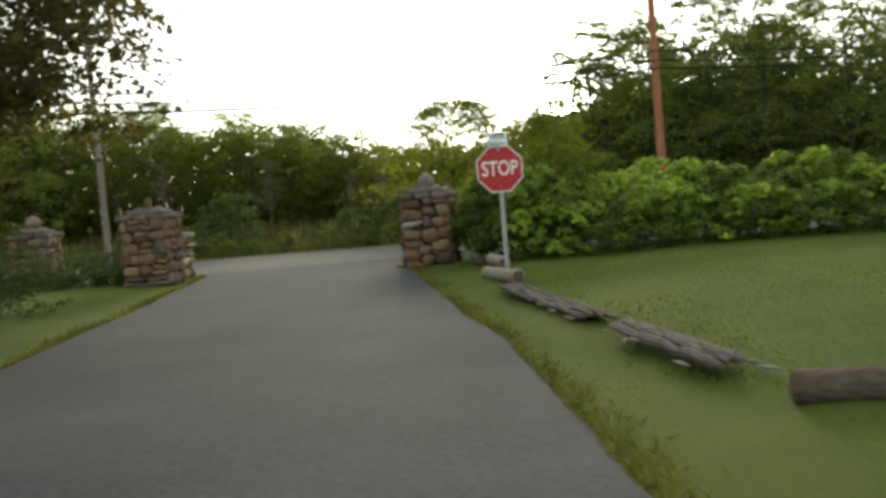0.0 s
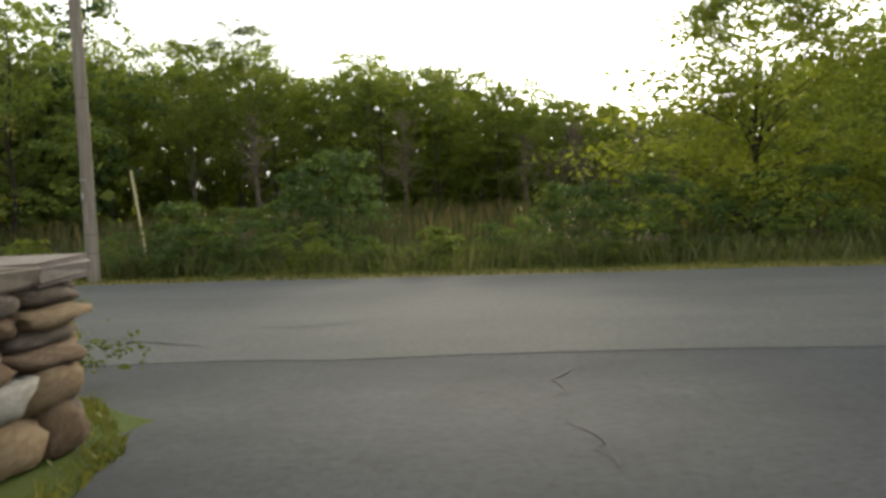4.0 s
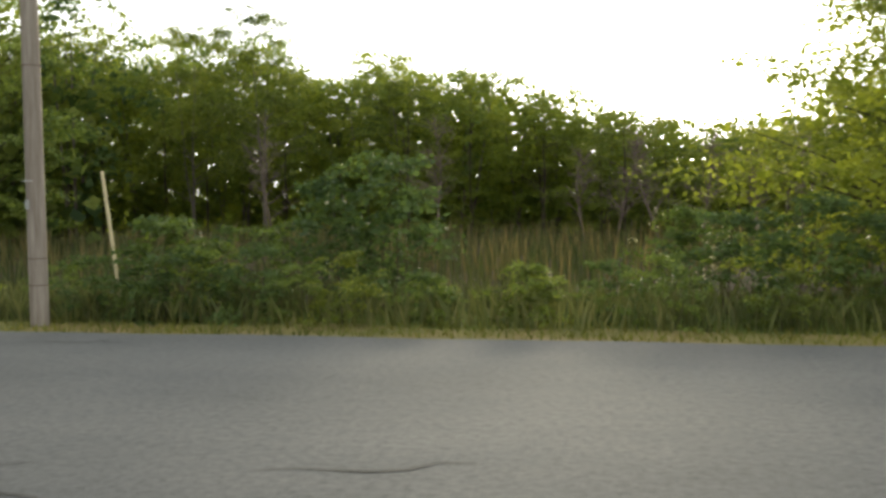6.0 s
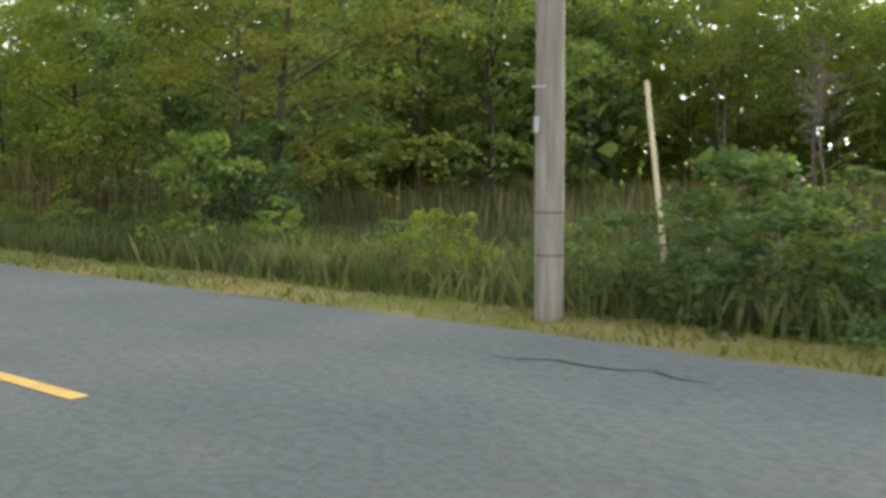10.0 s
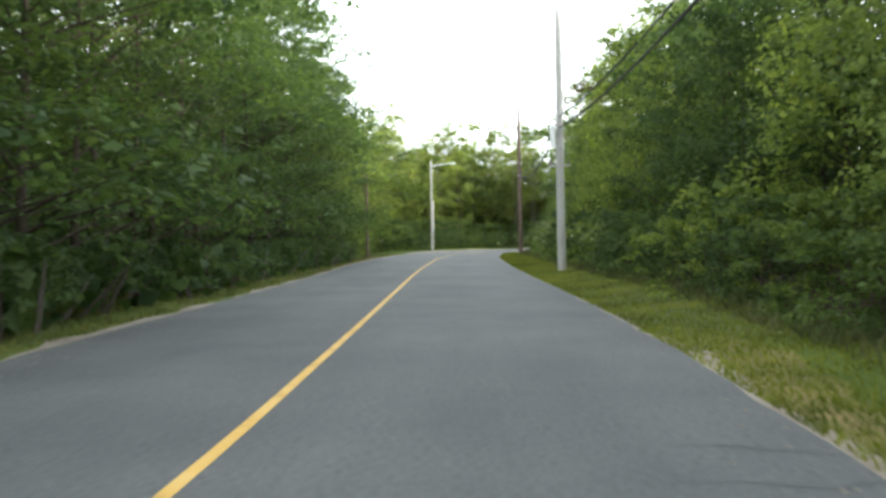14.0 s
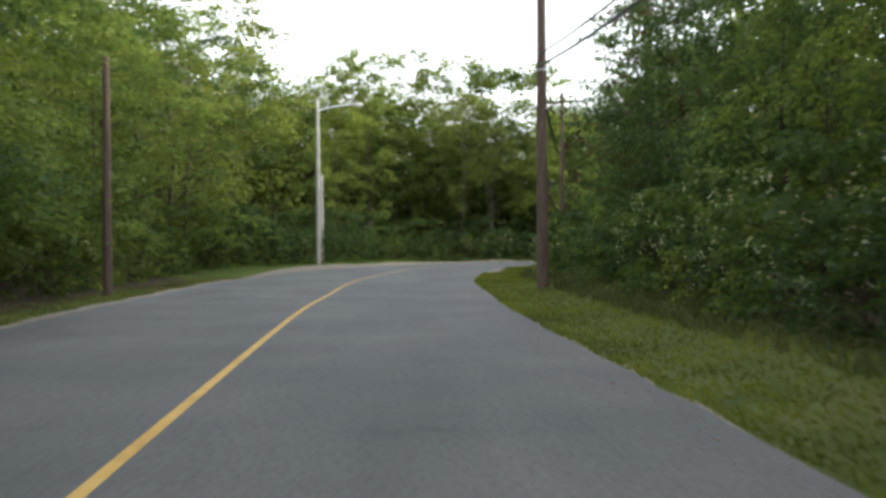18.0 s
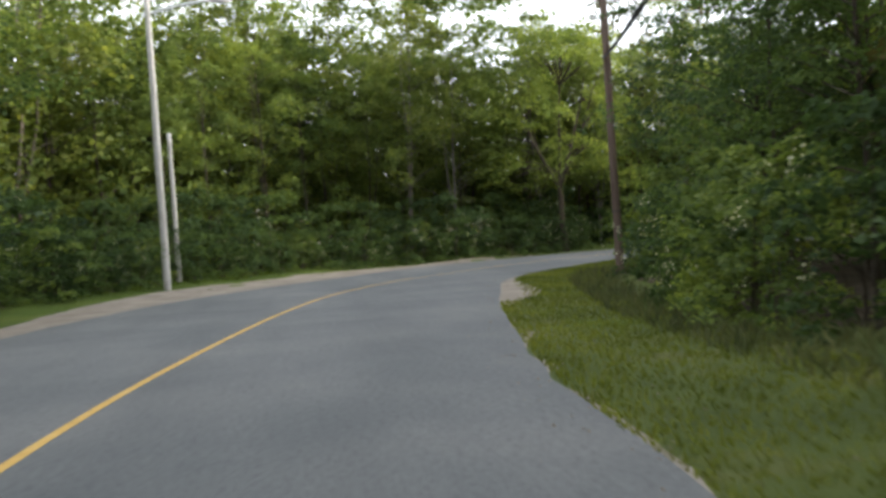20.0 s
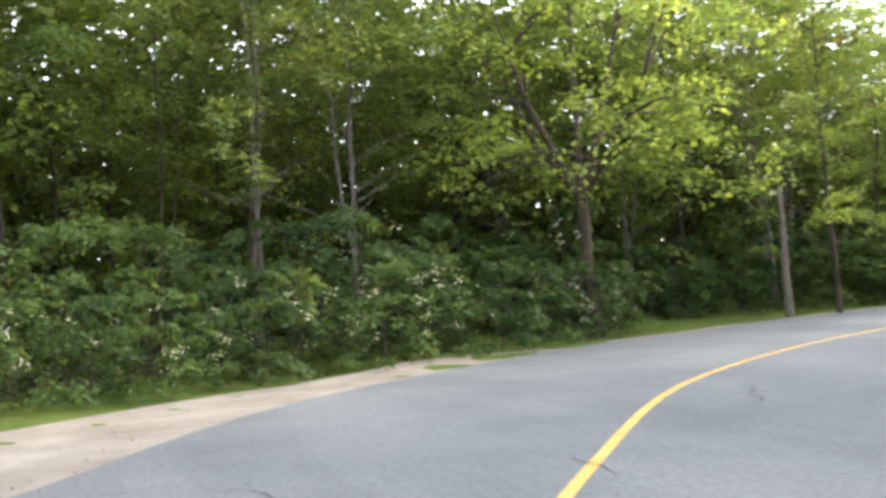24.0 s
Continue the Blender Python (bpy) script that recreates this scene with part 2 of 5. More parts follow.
BLACK = plain_mat("sign_black", (0.02, 0.02, 0.02), 0.5)
STEEL = plain_mat("galvanised_steel", (0.42, 0.43, 0.44), 0.45, 0.7, 30, 0.3)
CABLE = plain_mat("black_cable", (0.012, 0.012, 0.012), 0.6)
LAMP_GREY = plain_mat("lamp_housing", (0.62, 0.63, 0.63), 0.5, 0.1)
GLASS = plain_mat("lamp_lens", (0.6, 0.6, 0.58), 0.2)
BRONZE = plain_mat("dark_insulator", (0.06, 0.05, 0.045), 0.35)
STAKE = rough_mat("pale_stake", [(0.2, (0.4, 0.34, 0.2)), (0.8, (0.55, 0.48, 0.32))], 4, 40, 0.8, 0.3, stretch=(6, 6, 1))
LEAF = leaf_mat("fresh_leaf", (0.060, 0.096, 0.035), (0.133, 0.186, 0.063), (0.241, 0.293, 0.092), 0.5)
LEAF_OLIVE = leaf_mat("olive_leaf", (0.063, 0.086, 0.031), (0.131, 0.168, 0.050), (0.214, 0.234, 0.075), 0.52)
LEAF_DARK = leaf_mat("dark_leaf", (0.030, 0.055, 0.032), (0.063, 0.104, 0.050), (0.118, 0.166, 0.074), 0.5)
LEAF_RED = leaf_mat("reddish_leaf", (0.034, 0.034, 0.019), (0.064, 0.064, 0.031), (0.115, 0.088, 0.045), 0.4)
LEAF_RUST = leaf_mat("rusty_leaf", (0.06, 0.068, 0.022), (0.112, 0.122, 0.037), (0.155, 0.152, 0.05), 0.5)
LEAF_VINE = leaf_mat("vine_leaf", (0.113, 0.187, 0.045), (0.202, 0.307, 0.067), (0.329, 0.434, 0.105), 0.32)
LEAF_BRIGHT = leaf_mat("bright_leaf", (0.087, 0.118, 0.030), (0.156, 0.197, 0.045), (0.242, 0.284, 0.069), 0.55)
REED = leaf_mat("reed_blade", (0.056, 0.073, 0.034), (0.098, 0.116, 0.055), (0.183, 0.165, 0.112), 0.25)
STRAW = leaf_mat("dry_reed", (0.085, 0.076, 0.048), (0.125, 0.108, 0.07), (0.18, 0.155, 0.105), 0.2)
BLADE = leaf_mat("grass_blade", (0.075, 0.12, 0.02), (0.13, 0.195, 0.03), (0.21, 0.25, 0.055), 0.3)
BLADE_DULL = leaf_mat("verge_blade", (0.075, 0.1, 0.024), (0.115, 0.145, 0.034), (0.19, 0.19, 0.06), 0.3)
BLADE_DRY = leaf_mat("dry_grass_blade", (0.06, 0.09, 0.022), (0.115, 0.13, 0.042), (0.22, 0.19, 0.09), 0.25)
PETAL = leaf_mat("white_petal", (0.45, 0.46, 0.42), (0.6, 0.6, 0.56), (0.75, 0.75, 0.7), 0.3, 0.05)


# ---- mesh helpers ----
def mesh_of(name, verts, faces, mats, smooth=False, index=None):
    me = bpy.data.meshes.new(name)
    me.from_pydata([tuple(v) for v in verts], [], [tuple(f) for f in faces])
    for m in mats if isinstance(mats, (list, tuple)) else [mats]:
        me.materials.append(m)
    if smooth:
        me.polygons.foreach_set("use_smooth", [True] * len(me.polygons))
    if index is not None:
        me.polygons.foreach_set("material_index", index)
    return me


def part(name, bm, material, parent, label="", smooth=False):
    me = bpy.data.meshes.new(name)
    bm.to_mesh(me)
    bm.free()
    me.materials.append(material)
    if smooth:
        me.polygons.foreach_set("use_smooth", [True] * len(me.polygons))
    ob = new(name, me)
    ob.parent = parent
    return tagged(ob, label=label)


def part_mesh(name, me, parent, label=""):
    ob = new(name, me)
    ob.parent = parent
    return tagged(ob, label=label)


def thing(name, label, category, place=(0, 0, 0), turn=0.0, group="", kind=""):
    ob = new(name)
    ob.empty_display_size = 0.1
    ob.matrix_basis = pose(*place, 0, 0, turn)
    return tagged(ob, label, category, group, kind)


def tube(bm, pts, radii, sides=10, cap=True):
    """A tapered tube along points."""
    rings = []
    up = Vector((0.13, 0.31, 0.94)).normalized()
    pts = [Vector(p) for p in pts]
    for i, p in enumerate(pts):
        d = (pts[min(i + 1, len(pts) - 1)] - pts[max(i - 1, 0)]).normalized()
        a = d.cross(up if abs(d.dot(up)) < 0.95 else Vector((1, 0, 0))).normalized()
        b = d.cross(a)
        rings.append([bm.verts.new(p + (a * math.cos(2 * math.pi * k / sides) + b * math.sin(2 * math.pi * k / sides)) * radii[i]) for k in range(sides)])
    for r0, r1 in zip(rings, rings[1:]):
        for k in range(sides):
            bm.faces.new((r0[k], r0[(k + 1) % sides], r1[(k + 1) % sides], r1[k]))
    if cap:
        bm.faces.new(rings[0][::-1])
        bm.faces.new(rings[-1])


def box(bm, c, s, turn=0.0, bevel=0.0):
    m = Matrix.Translation(c) @ Matrix.Rotation(turn, 4, "Z") @ Matrix.Diagonal((*s, 1))
    got = bmesh.ops.create_cube(bm, size=1, matrix=m)
    if bevel:
        edges = {e for v in got["verts"] for e in v.link_edges}
        bmesh.ops.bevel(bm, geom=list(edges), offset=bevel, segments=2, affect="EDGES")


def catmull(pts, step=1.0):
    pts = [Vector(p) for p in pts]
    out = []
    for i in range(len(pts) - 1):
        p0, p1, p2, p3 = pts[max(i - 1, 0)], pts[i], pts[i + 1], pts[min(i + 2, len(pts) - 1)]
        n = max(1, int((p2 - p1).length / step))
        for k in range(n):
            t = k / n
            out.append(0.5 * (2 * p1 + (p2 - p0) * t + (2 * p0 - 5 * p1 + 4 * p2 - p3) * t * t + (3 * p1 - p0 - 3 * p2 + p3) * t ** 3))
    return out + [pts[-1]]


def smooth_step(a, b, v):
    t = min(1.0, max(0.0, (v - a) / (b - a)))
    return t * t * (3 - 2 * t)


# ---- the plan: road, drive, relief ----
CENTRE = catmull([(60, 36, 0), (40, 36.2, 0), (20, 36.3, 0), (2.9, 36.3, 0), (-11, 36, 0), (-27.5, 36.5, 0), (-36, 36.56, 0), (-49.5, 36.5, 0), (-66, 36.43, 0), (-82.5, 36.58, 0),
                  (-93.5, 36.78, 0), (-100, 37.13, 0), (-106.7, 37.48, 0), (-112, 38.08, 0), (-118.8, 39.18, 0), (-124.1, 40.48, 0), (-128.5, 42.45, 0), (-131.8, 44.83, 0),
                  (-135.15, 47.78, 0), (-137.6, 51.18, 0), (-139.2, 54.58, 0), (-140.6, 59.08, 0), (-141, 63.58, 0), (-140.6, 71.58, 0), (-139, 83.58, 0), (-136, 99.58, 0)], 1.0)


def side_way(i):
    a, b = CENTRE[max(i - 1, 0)], CENTRE[min(i + 1, len(CENTRE) - 1)]
    d = (b - a).normalized()
    return Vector((-d.y, d.x, 0))  # left of the way of travel, towards -y on the straight


def right_half(x, y):
    return 2.88 + 1.27 * smooth_step(0, -45, x) + 0.1 * smooth_step(-105, -120, x) - 0.28 * smooth_step(-121, -127, x)


def left_half(x, y):
    return 4.2 - 0.5 * smooth_step(0, 6, x) - 0.6 * smooth_step(6, 13, x) - 0.5 * smooth_step(-8, -25, x) * smooth_step(-82, -62, x) + 0.5 * smooth_step(-75, -112, x) - 0.3 * smooth_step(-122, -130, x) + 0.65 * smooth_step(43.5, 47.5, y) * smooth_step(58, 53, y)


XY = np.array([(p.x, p.y) for p in CENTRE])


def road_offset(x, y):
    """Nearest centre point and the signed distance from it: positive to the left of travel."""
    d = np.hypot(XY[:, 0] - x, XY[:, 1] - y)
    i = int(d.argmin())
    s = side_way(i)
    return i, (x - XY[i, 0]) * s.x + (y - XY[i, 1]) * s.y


def drive_left(y):
    return float(np.interp(y, [-2, 12, 18.6, 21, 23.5, 25, 27.6, 28.6, 29.6, 31.1, 32.2, 33, 33.8], [11.8, 11.0, 10.4, 10.05, 9.75, 9.45, 9.05, 8.88, 8.6, 7.5, 5.6, 3.0, 1.0]))


def drive_right(y):
    return float(np.interp(y, [-2, 12, 16.2, 18.8, 20.3, 22.3, 24.9, 26.9, 28.1, 29.6, 31, 32.2, 33, 33.8], [18.2, 16.2, 15.48, 15.02, 14.6, 14.18, 13.6, 13.2, 12.95, 13.2, 14.0, 15.6, 18.0, 20.0]))


def height(x, y):
    edge = drive_right(y)
    z = (0.12 * smooth_step(edge + 0.5, edge + 1.3, x) + 0.1 * smooth_step(edge + 1.0, edge + 4.0, x)) * smooth_step(29.5, 26.5, y)
    z += 0.2 * smooth_step(32.6, 28.6, y) * smooth_step(-12, -4, x)
    z += 0.05 * smooth_step(8.6, 7.6, x) * smooth_step(20, 24, y) * smooth_step(31.6, 30.2, y) * smooth_step(-4, 2, x)
    if x < -8:
        i, off = road_offset(x, y)
        if x < -112:
            z += 0.4 * smooth_step(6.5, 10.5, off) * smooth_step(-112, -130, x)
            z += 0.16 * smooth_step(5.3, 6.4, off) * smooth_step(44, 48, y)
            z -= 0.2 * smooth_step(-4.6, -8, off)
        if -112 < x < -38:
            z += 0.22 * smooth_step(-4.5, -7.0, off) * smooth_step(-38, -46, x) * smooth_step(-112, -104, x)
        if -36 < x:
            z -= 0.2 * smooth_step(-4.2, -6.2, off) * smooth_step(-36, -30, x) * smooth_step(-8, -14, x)
    return z


def ribbon(name, material, a, b, z, step=1, i0=0, i1=None, ragged=(0.0, 0.0), follow=False):
    """A strip along the road between two offsets (functions of x, y; positive is left of travel)."""
    idx = list(range(i0, i1 if i1 is not None else len(CENTRE), step))
    verts, faces = [], []
    cols = 5
    for n, i in enumerate(idx):
        p, s = CENTRE[i], side_way(i)
        oa, ob_ = a(p.x, p.y), b(p.x, p.y)
        oa += ragged[0] * noise.noise(Vector((p.x * 0.9, p.y * 0.9, 3.1))) + 0.5 * ragged[0] * noise.noise(Vector((p.x * 2.7, p.y * 2.7, 9.1)))
        ob_ += ragged[1] * noise.noise(Vector((p.x * 0.9, p.y * 0.9, 7.7))) + 0.5 * ragged[1] * noise.noise(Vector((p.x * 2.7, p.y * 2.7, 5.3)))
        for k in range(cols):
            q = p + s * (oa + (ob_ - oa) * k / (cols - 1))
            verts.append((q.x, q.y, z + (height(q.x, q.y) if follow else 0)))
    for n in range(len(idx) - 1):
        for k in range(cols - 1):
            f = (n * cols + k, (n + 1) * cols + k, (n + 1) * cols + k + 1, n * cols + k + 1)
            faces.append(f)
    me = mesh_of(name, verts, faces, material, True)
    return new(name, me)


# ground: one sheet to the horizon, finer near the way
def axis(lo, hi, step, far):
    mid = list(np.arange(lo, hi + 0.01, step))
    out = [20, 60, 150, 400, 1000, far]
    return [lo - o for o in out[::-1]] + mid + [hi + o for o in out]


gx, gy = axis(-172, 42, 1.0, 2600), axis(-6, 96, 1.0, 2600)
verts = [(x, y, height(x, y) - 0.025 + (0.02 * noise.noise(Vector((x * 0.4, y * 0.4, 0))) if abs(road_offset(x, y)[1]) > 5.5 and not (5 < x < 19 and y < 34) else 0)) for y in gy for x in gx]
nx = len(gx)
faces = [(j * nx + i, j * nx + i + 1, (j + 1) * nx + i + 1, (j + 1) * nx + i) for j in range(len(gy) - 1) for i in range(nx - 1)]


def under_trees(x, y):
    """Leaf litter lies behind the verges and in the marsh."""
    o = road_offset(x, y)[1]
    wob = 0.8 * noise.noise(Vector((x * 0.3, y * 0.3, 6)))
    if abs(o) > 26 + 4 * wob:
        return False
    if x > -10:
        return y > 42.5 + wob
    return o > 6.2 + 3.0 * smooth_step(-108, -122, x) + wob * smooth_step(-130, -110, x) or o < -(7.4 + 1.2 * smooth_step(-28, -20, x) + wob)


index = [int(under_trees((verts[f[0]][0] + verts[f[2]][0]) / 2, (verts[f[0]][1] + verts[f[2]][1]) / 2)) for f in faces]
ground = tagged(new("ground", mesh_of("ground", verts, faces, [GRASS, LITTER], True, index)), "green grassy ground with leaf litter under the trees", "ground", kind="structure")

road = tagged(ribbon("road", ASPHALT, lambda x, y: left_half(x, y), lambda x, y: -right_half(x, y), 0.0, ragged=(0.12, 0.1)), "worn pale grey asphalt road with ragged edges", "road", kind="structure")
iy0 = next(i for i, p in enumerate(CENTRE) if p.x < 2.9)
line = tagged(ribbon("road_line", LINE, lambda x, y: 0.03, lambda x, y: -0.07, 0.004, i0=iy0), "single faded yellow centre line", "road marking", kind="structure")


# cracks and tar seams in the asphalt
def crack(x, y, length, turn, width, seed):
    r = random.Random(seed)
    n = max(4, int(length / 0.18))
    verts, px, py, a = [], x, y, turn
    for k in range(n + 1):
        w = width * (0.35 + 0.65 * math.sin(math.pi * min(1, max(0.02, k / n)))) * r.uniform(0.6, 1.3)
        z = 0.006 + 0.2 * smooth_step(32.6, 28.6, py) * smooth_step(-12, -4, px)
        verts += [(px - math.sin(a) * w, py + math.cos(a) * w, z), (px + math.sin(a) * w, py - math.cos(a) * w, z)]
        px, py = px + math.cos(a) * length / n, py + math.sin(a) * length / n
        a = turn + r.uniform(-0.7, 0.7)
    faces = [(2 * k, 2 * k + 1, 2 * k + 3, 2 * k + 2) for k in range(n)]
    return tagged(new("road_crack", mesh_of("road_crack", verts, faces, TAR)), "thin dark crack in the asphalt", "crack", kind="structure")


crack(2.6, 38.35, 1.4, 0.15, 0.016, 1)
crack(3.4, 34.2, 2.6, 0.1, 0.014, 2)
crack(5.6, 33.9, 1.7, -0.25, 0.02, 3)
crack(7.0, 34.4, 1.2, 0.5, 0.014, 4)
crack(10.4, 31.2, 1.6, 1.3, 0.01, 5)
crack(10.9, 29.4, 1.1, 1.7, 0.009, 6)
crack(-6.2, 37.6, 0.9, 2.2, 0.014, 7)
crack(-7.4, 38.6, 0.7, 0.3, 0.01, 8)
for k in range(26):
    i = R.randrange(80, len(CENTRE) - 40)
    p, s = CENTRE[i], side_way(i)
    q = p + s * R.uniform(-3.4, 3.4)
    along_road = math.atan2(s.x, -s.y)
    crack(q.x, q.y, R.uniform(0.8, 3.2), along_road + R.choice((0, 0, math.pi / 2)) + R.uniform(-0.2, 0.2), R.uniform(0.006, 0.012), 20 + k)

# drive from the gate to the road
verts, faces = [], []
ys = np.arange(-2, 33.7, 0.3)
for y in ys:
    l0 = drive_left(y) + 0.06 * noise.noise(Vector((y * 1.3, 0, 0)))
    r0 = drive_right(y) + 0.06 * noise.noise(Vector((y * 1.3, 9, 0)))
    verts += [(l0 + (r0 - l0) * k / 6, y, 0.2 * smooth_step(32.6, 28.6, y) - 0.004) for k in range(7)]
faces = [(j * 7 + k, j * 7 + k + 1, (j + 1) * 7 + k + 1, (j + 1) * 7 + k) for j in range(len(ys) - 1) for k in range(6)]
drive = tagged(new("driveway", mesh_of("driveway", verts, faces, DRIVE, True)), "dark grey asphalt driveway out through the gate", "driveway", kind="structure")

# verges, sandy shoulders
verge_n = tagged(ribbon("verge", DRYGRASS, lambda x, y: -right_half(x, y) - 0.02, lambda x, y: -right_half(x, y) - 1.0, -0.012, ragged=(0.1, 0.5), follow=True, i0=22, i1=next(i for i, p in enumerate(CENTRE) if p.x < -38)), "dry yellowed grass verge beside the road", "verge", kind="structure")
def shoulder(x):
    """Width of the bare sandy strip beside the road on the right."""
    return 0.1 + 0.62 * smooth_step(-116.5, -119.5, x) * smooth_step(-128.5, -121.5, x)


verge_far = tagged(ribbon("verge", DULLGRASS, lambda x, y: -right_half(x, y) + 0.1, lambda x, y: -right_half(x, y) - 3.4, -0.008, ragged=(0.0, 0.5), follow=True, i0=next(i for i, p in enumerate(CENTRE) if p.x < -37), i1=len(CENTRE) - 24), "dull green grass verge below the bushes", "verge", kind="structure")
i_in = [i for i, p in enumerate(CENTRE) if -139 < p.x < -116 and p.y < 56]
sand_in = tagged(ribbon("sand_shoulder", SAND, lambda x, y: -right_half(x, y) + 0.08, lambda x, y: -right_half(x, y) - shoulder(x), -0.004, i0=i_in[0], i1=i_in[-1], ragged=(0.0, 0.42), follow=True), "pale sandy shoulder on the inside of the bend", "road shoulder", kind="structure")
i_out = [i for i, p in enumerate(CENTRE) if -141 < p.x < -16 and p.y < 70]
sand_out = tagged(ribbon("sand_shoulder", SAND, lambda x, y: left_half(x, y) - 0.05, lambda x, y: left_half(x, y) + 0.22 + 0.13 * smooth_step(-70, -84, x) + 2.9 * smooth_step(-112, -130, x) * smooth_step(54, 43, y), -0.006, i0=i_out[0], i1=i_out[-1], ragged=(0.12, 0.4), follow=True), "broad pale sandy shoulder on the outside of the bend", "road shoulder", kind="structure")
i_r = [i for i, p in enumerate(CENTRE) if -116 < p.x < -14]
sand_r = tagged(ribbon("sand_shoulder", SAND, lambda x, y: -right_half(x, y) + 0.1, lambda x, y: -right_half(x, y) - 0.04 - 0.14 * smooth_step(-56, -48, x), -0.004, i0=i_r[0], i1=i_r[-1], ragged=(0.0, 0.34), follow=True), "thin sandy strip along the road edge", "road shoulder", kind="structure")


# ---- gate of field stones ----
def stone_mesh(seed):
    """A field stone: a rounded block with worn, uneven faces."""
    r = random.Random(seed)
    bm = bmesh.new()
    bmesh.ops.create_cube(bm, size=1)
    bmesh.ops.subdivide_edges(bm, edges=bm.edges[:], cuts=2, use_grid_fill=True)
    power = r.uniform(3.2, 6.0)
    shear, taper, skew = r.uniform(-0.18, 0.18), r.uniform(-0.22, 0.22), r.uniform(-0.2, 0.2)
    off = Vector((r.uniform(0, 50), r.uniform(0, 50), 0))
    for v in bm.verts:
        c = v.co * 2
        k = (abs(c.x) ** power + abs(c.y) ** power + abs(c.z) ** power) ** (1 / power)
        q = c / k * 0.52
        q += q * 0.32 * noise.noise(q * 2.6 + off) + Vector((r.uniform(-1, 1), r.uniform(-1, 1), r.uniform(-1, 1))) * 0.022
        v.co = Vector((q.x * (1 + taper * q.z * 2) + shear * q.z, q.y, q.z * (1 + skew * q.x * 2)))
    me = bpy.data.meshes.new("stone")
    bm.to_mesh(me)
    bm.free()
    me.materials.append(STONE)
    me.polygons.foreach_set("use_smooth", [True] * len(me.polygons))
    return me


STONES = [stone_mesh(s) for s in range(18)]


def stone_at(parent, place, size, turn, r, rock=None):
    ob = new("stone", r.choice(STONES))
    ob.parent = parent
    ob.material_slots[0].link = "OBJECT"
    ob.material_slots[0].material = rock or r.choices((STONE, STONE_GREY, STONE_TAN, STONE_PALE), (5, 4, 3, 0.12))[0]
    flip = r.choice((1, -1))
    ob.matrix_basis = Matrix.Translation(place) @ Matrix.Rotation(turn, 4, "Z") @ Matrix.Rotation(r.uniform(-0.07, 0.07), 4, "Y") @ Matrix.Diagonal((size[0] * flip, size[1] * flip, size[2], 1))


# how the stones of the gate's front lie: from, to across; from, to upward, in parts of the face
FRONT = [(0.04, 0.4, 0.85, 1.0), (0.48, 0.66, 0.9, 1.0), (0.67, 0.98, 0.91, 1.0), (0.01, 0.43, 0.67, 0.84), (0.47, 0.69, 0.74, 0.89), (0.75, 1.01, 0.73, 0.91), (0.0, 0.42, 0.57, 0.67),
         (0.46, 0.63, 0.56, 0.73), (0.65, 0.99, 0.56, 0.71), (0.03, 0.36, 0.38, 0.54), (0.42, 0.76, 0.335, 0.54), (0.76, 1.01, 0.38, 0.55), (0.01, 0.44, 0.255, 0.375), (0.62, 0.99, 0.2, 0.37),
         (0.34, 0.58, 0.155, 0.29), (0.0, 0.33, 0.07, 0.25), (0.37, 0.64, 0.0, 0.16), (0.67, 1.0, 0.0, 0.18), (0.03, 0.38, -0.03, 0.07), (0.6, 0.76, 0.13, 0.22)]


def random_cells(r, rows):
    """An uneven lay of stones over one face."""
    cells, z = [], -0.02
    hs = [r.uniform(0.75, 1.3) for _ in range(rows)]
    k = 1.02 / sum(hs)
    for hh in hs:
        hh *= k
        n = r.choice((2, 3, 3, 4))
        ws = [r.uniform(0.6, 1.5) for _ in range(n)]
        u = 0.0
        for w in ws:
            w /= sum(ws)
            if w > 0.22 and r.random() < 0.25:
                m = r.uniform(0.4, 0.6)
                cells += [(u, u + w, z, z + hh * m), (u + 0.02, u + w - 0.02, z + hh * m, z + hh)]
            else:
                cells.append((u, u + w, z + r.uniform(-0.02, 0.01), z + hh + r.uniform(-0.01, 0.02)))
            u += w
        z += hh
    return cells


def stone_block(parent, sx, sy, h, r, rows, front=None):
    """Stones on the four faces of a block, round a mortar core."""
    bm = bmesh.new()
    box(bm, (0, 0, h / 2 - 0.15), (sx - 0.09, sy - 0.09, h + 0.28))
    part("mortar_core", bm, MORTAR, parent)
    for face in range(4):
        length, depth = (sx, sy) if face % 2 == 0 else (sy, sx)
        turn = face * math.pi / 2
        for k, (u0, u1, v0, v1) in enumerate(front if front and face == 0 else random_cells(r, rows)):
            rock = {6: STONE_PALE, 5: STONE_TAN, 8: STONE_TAN, 13: STONE_TAN, 14: STONE_TAN, 1: STONE_GREY, 4: STONE_GREY, 7: STONE_GREY, 12: STONE_GREY, 17: STONE_GREY}.get(k, STONE) if front and face == 0 else None
            w, hh = (u1 - u0) * length, (v1 - v0) * h
            local = Vector(((u0 + u1 - 1) / 2 * length, -depth / 2 + 0.055, (v0 + v1) / 2 * h))
            stone_at(parent, Matrix.Rotation(turn, 4, "Z") @ local, (w * r.uniform(0.96, 1.03), 0.2 + r.uniform(-0.02, 0.05), hh * r.uniform(0.95, 1.03)), turn, r, rock)


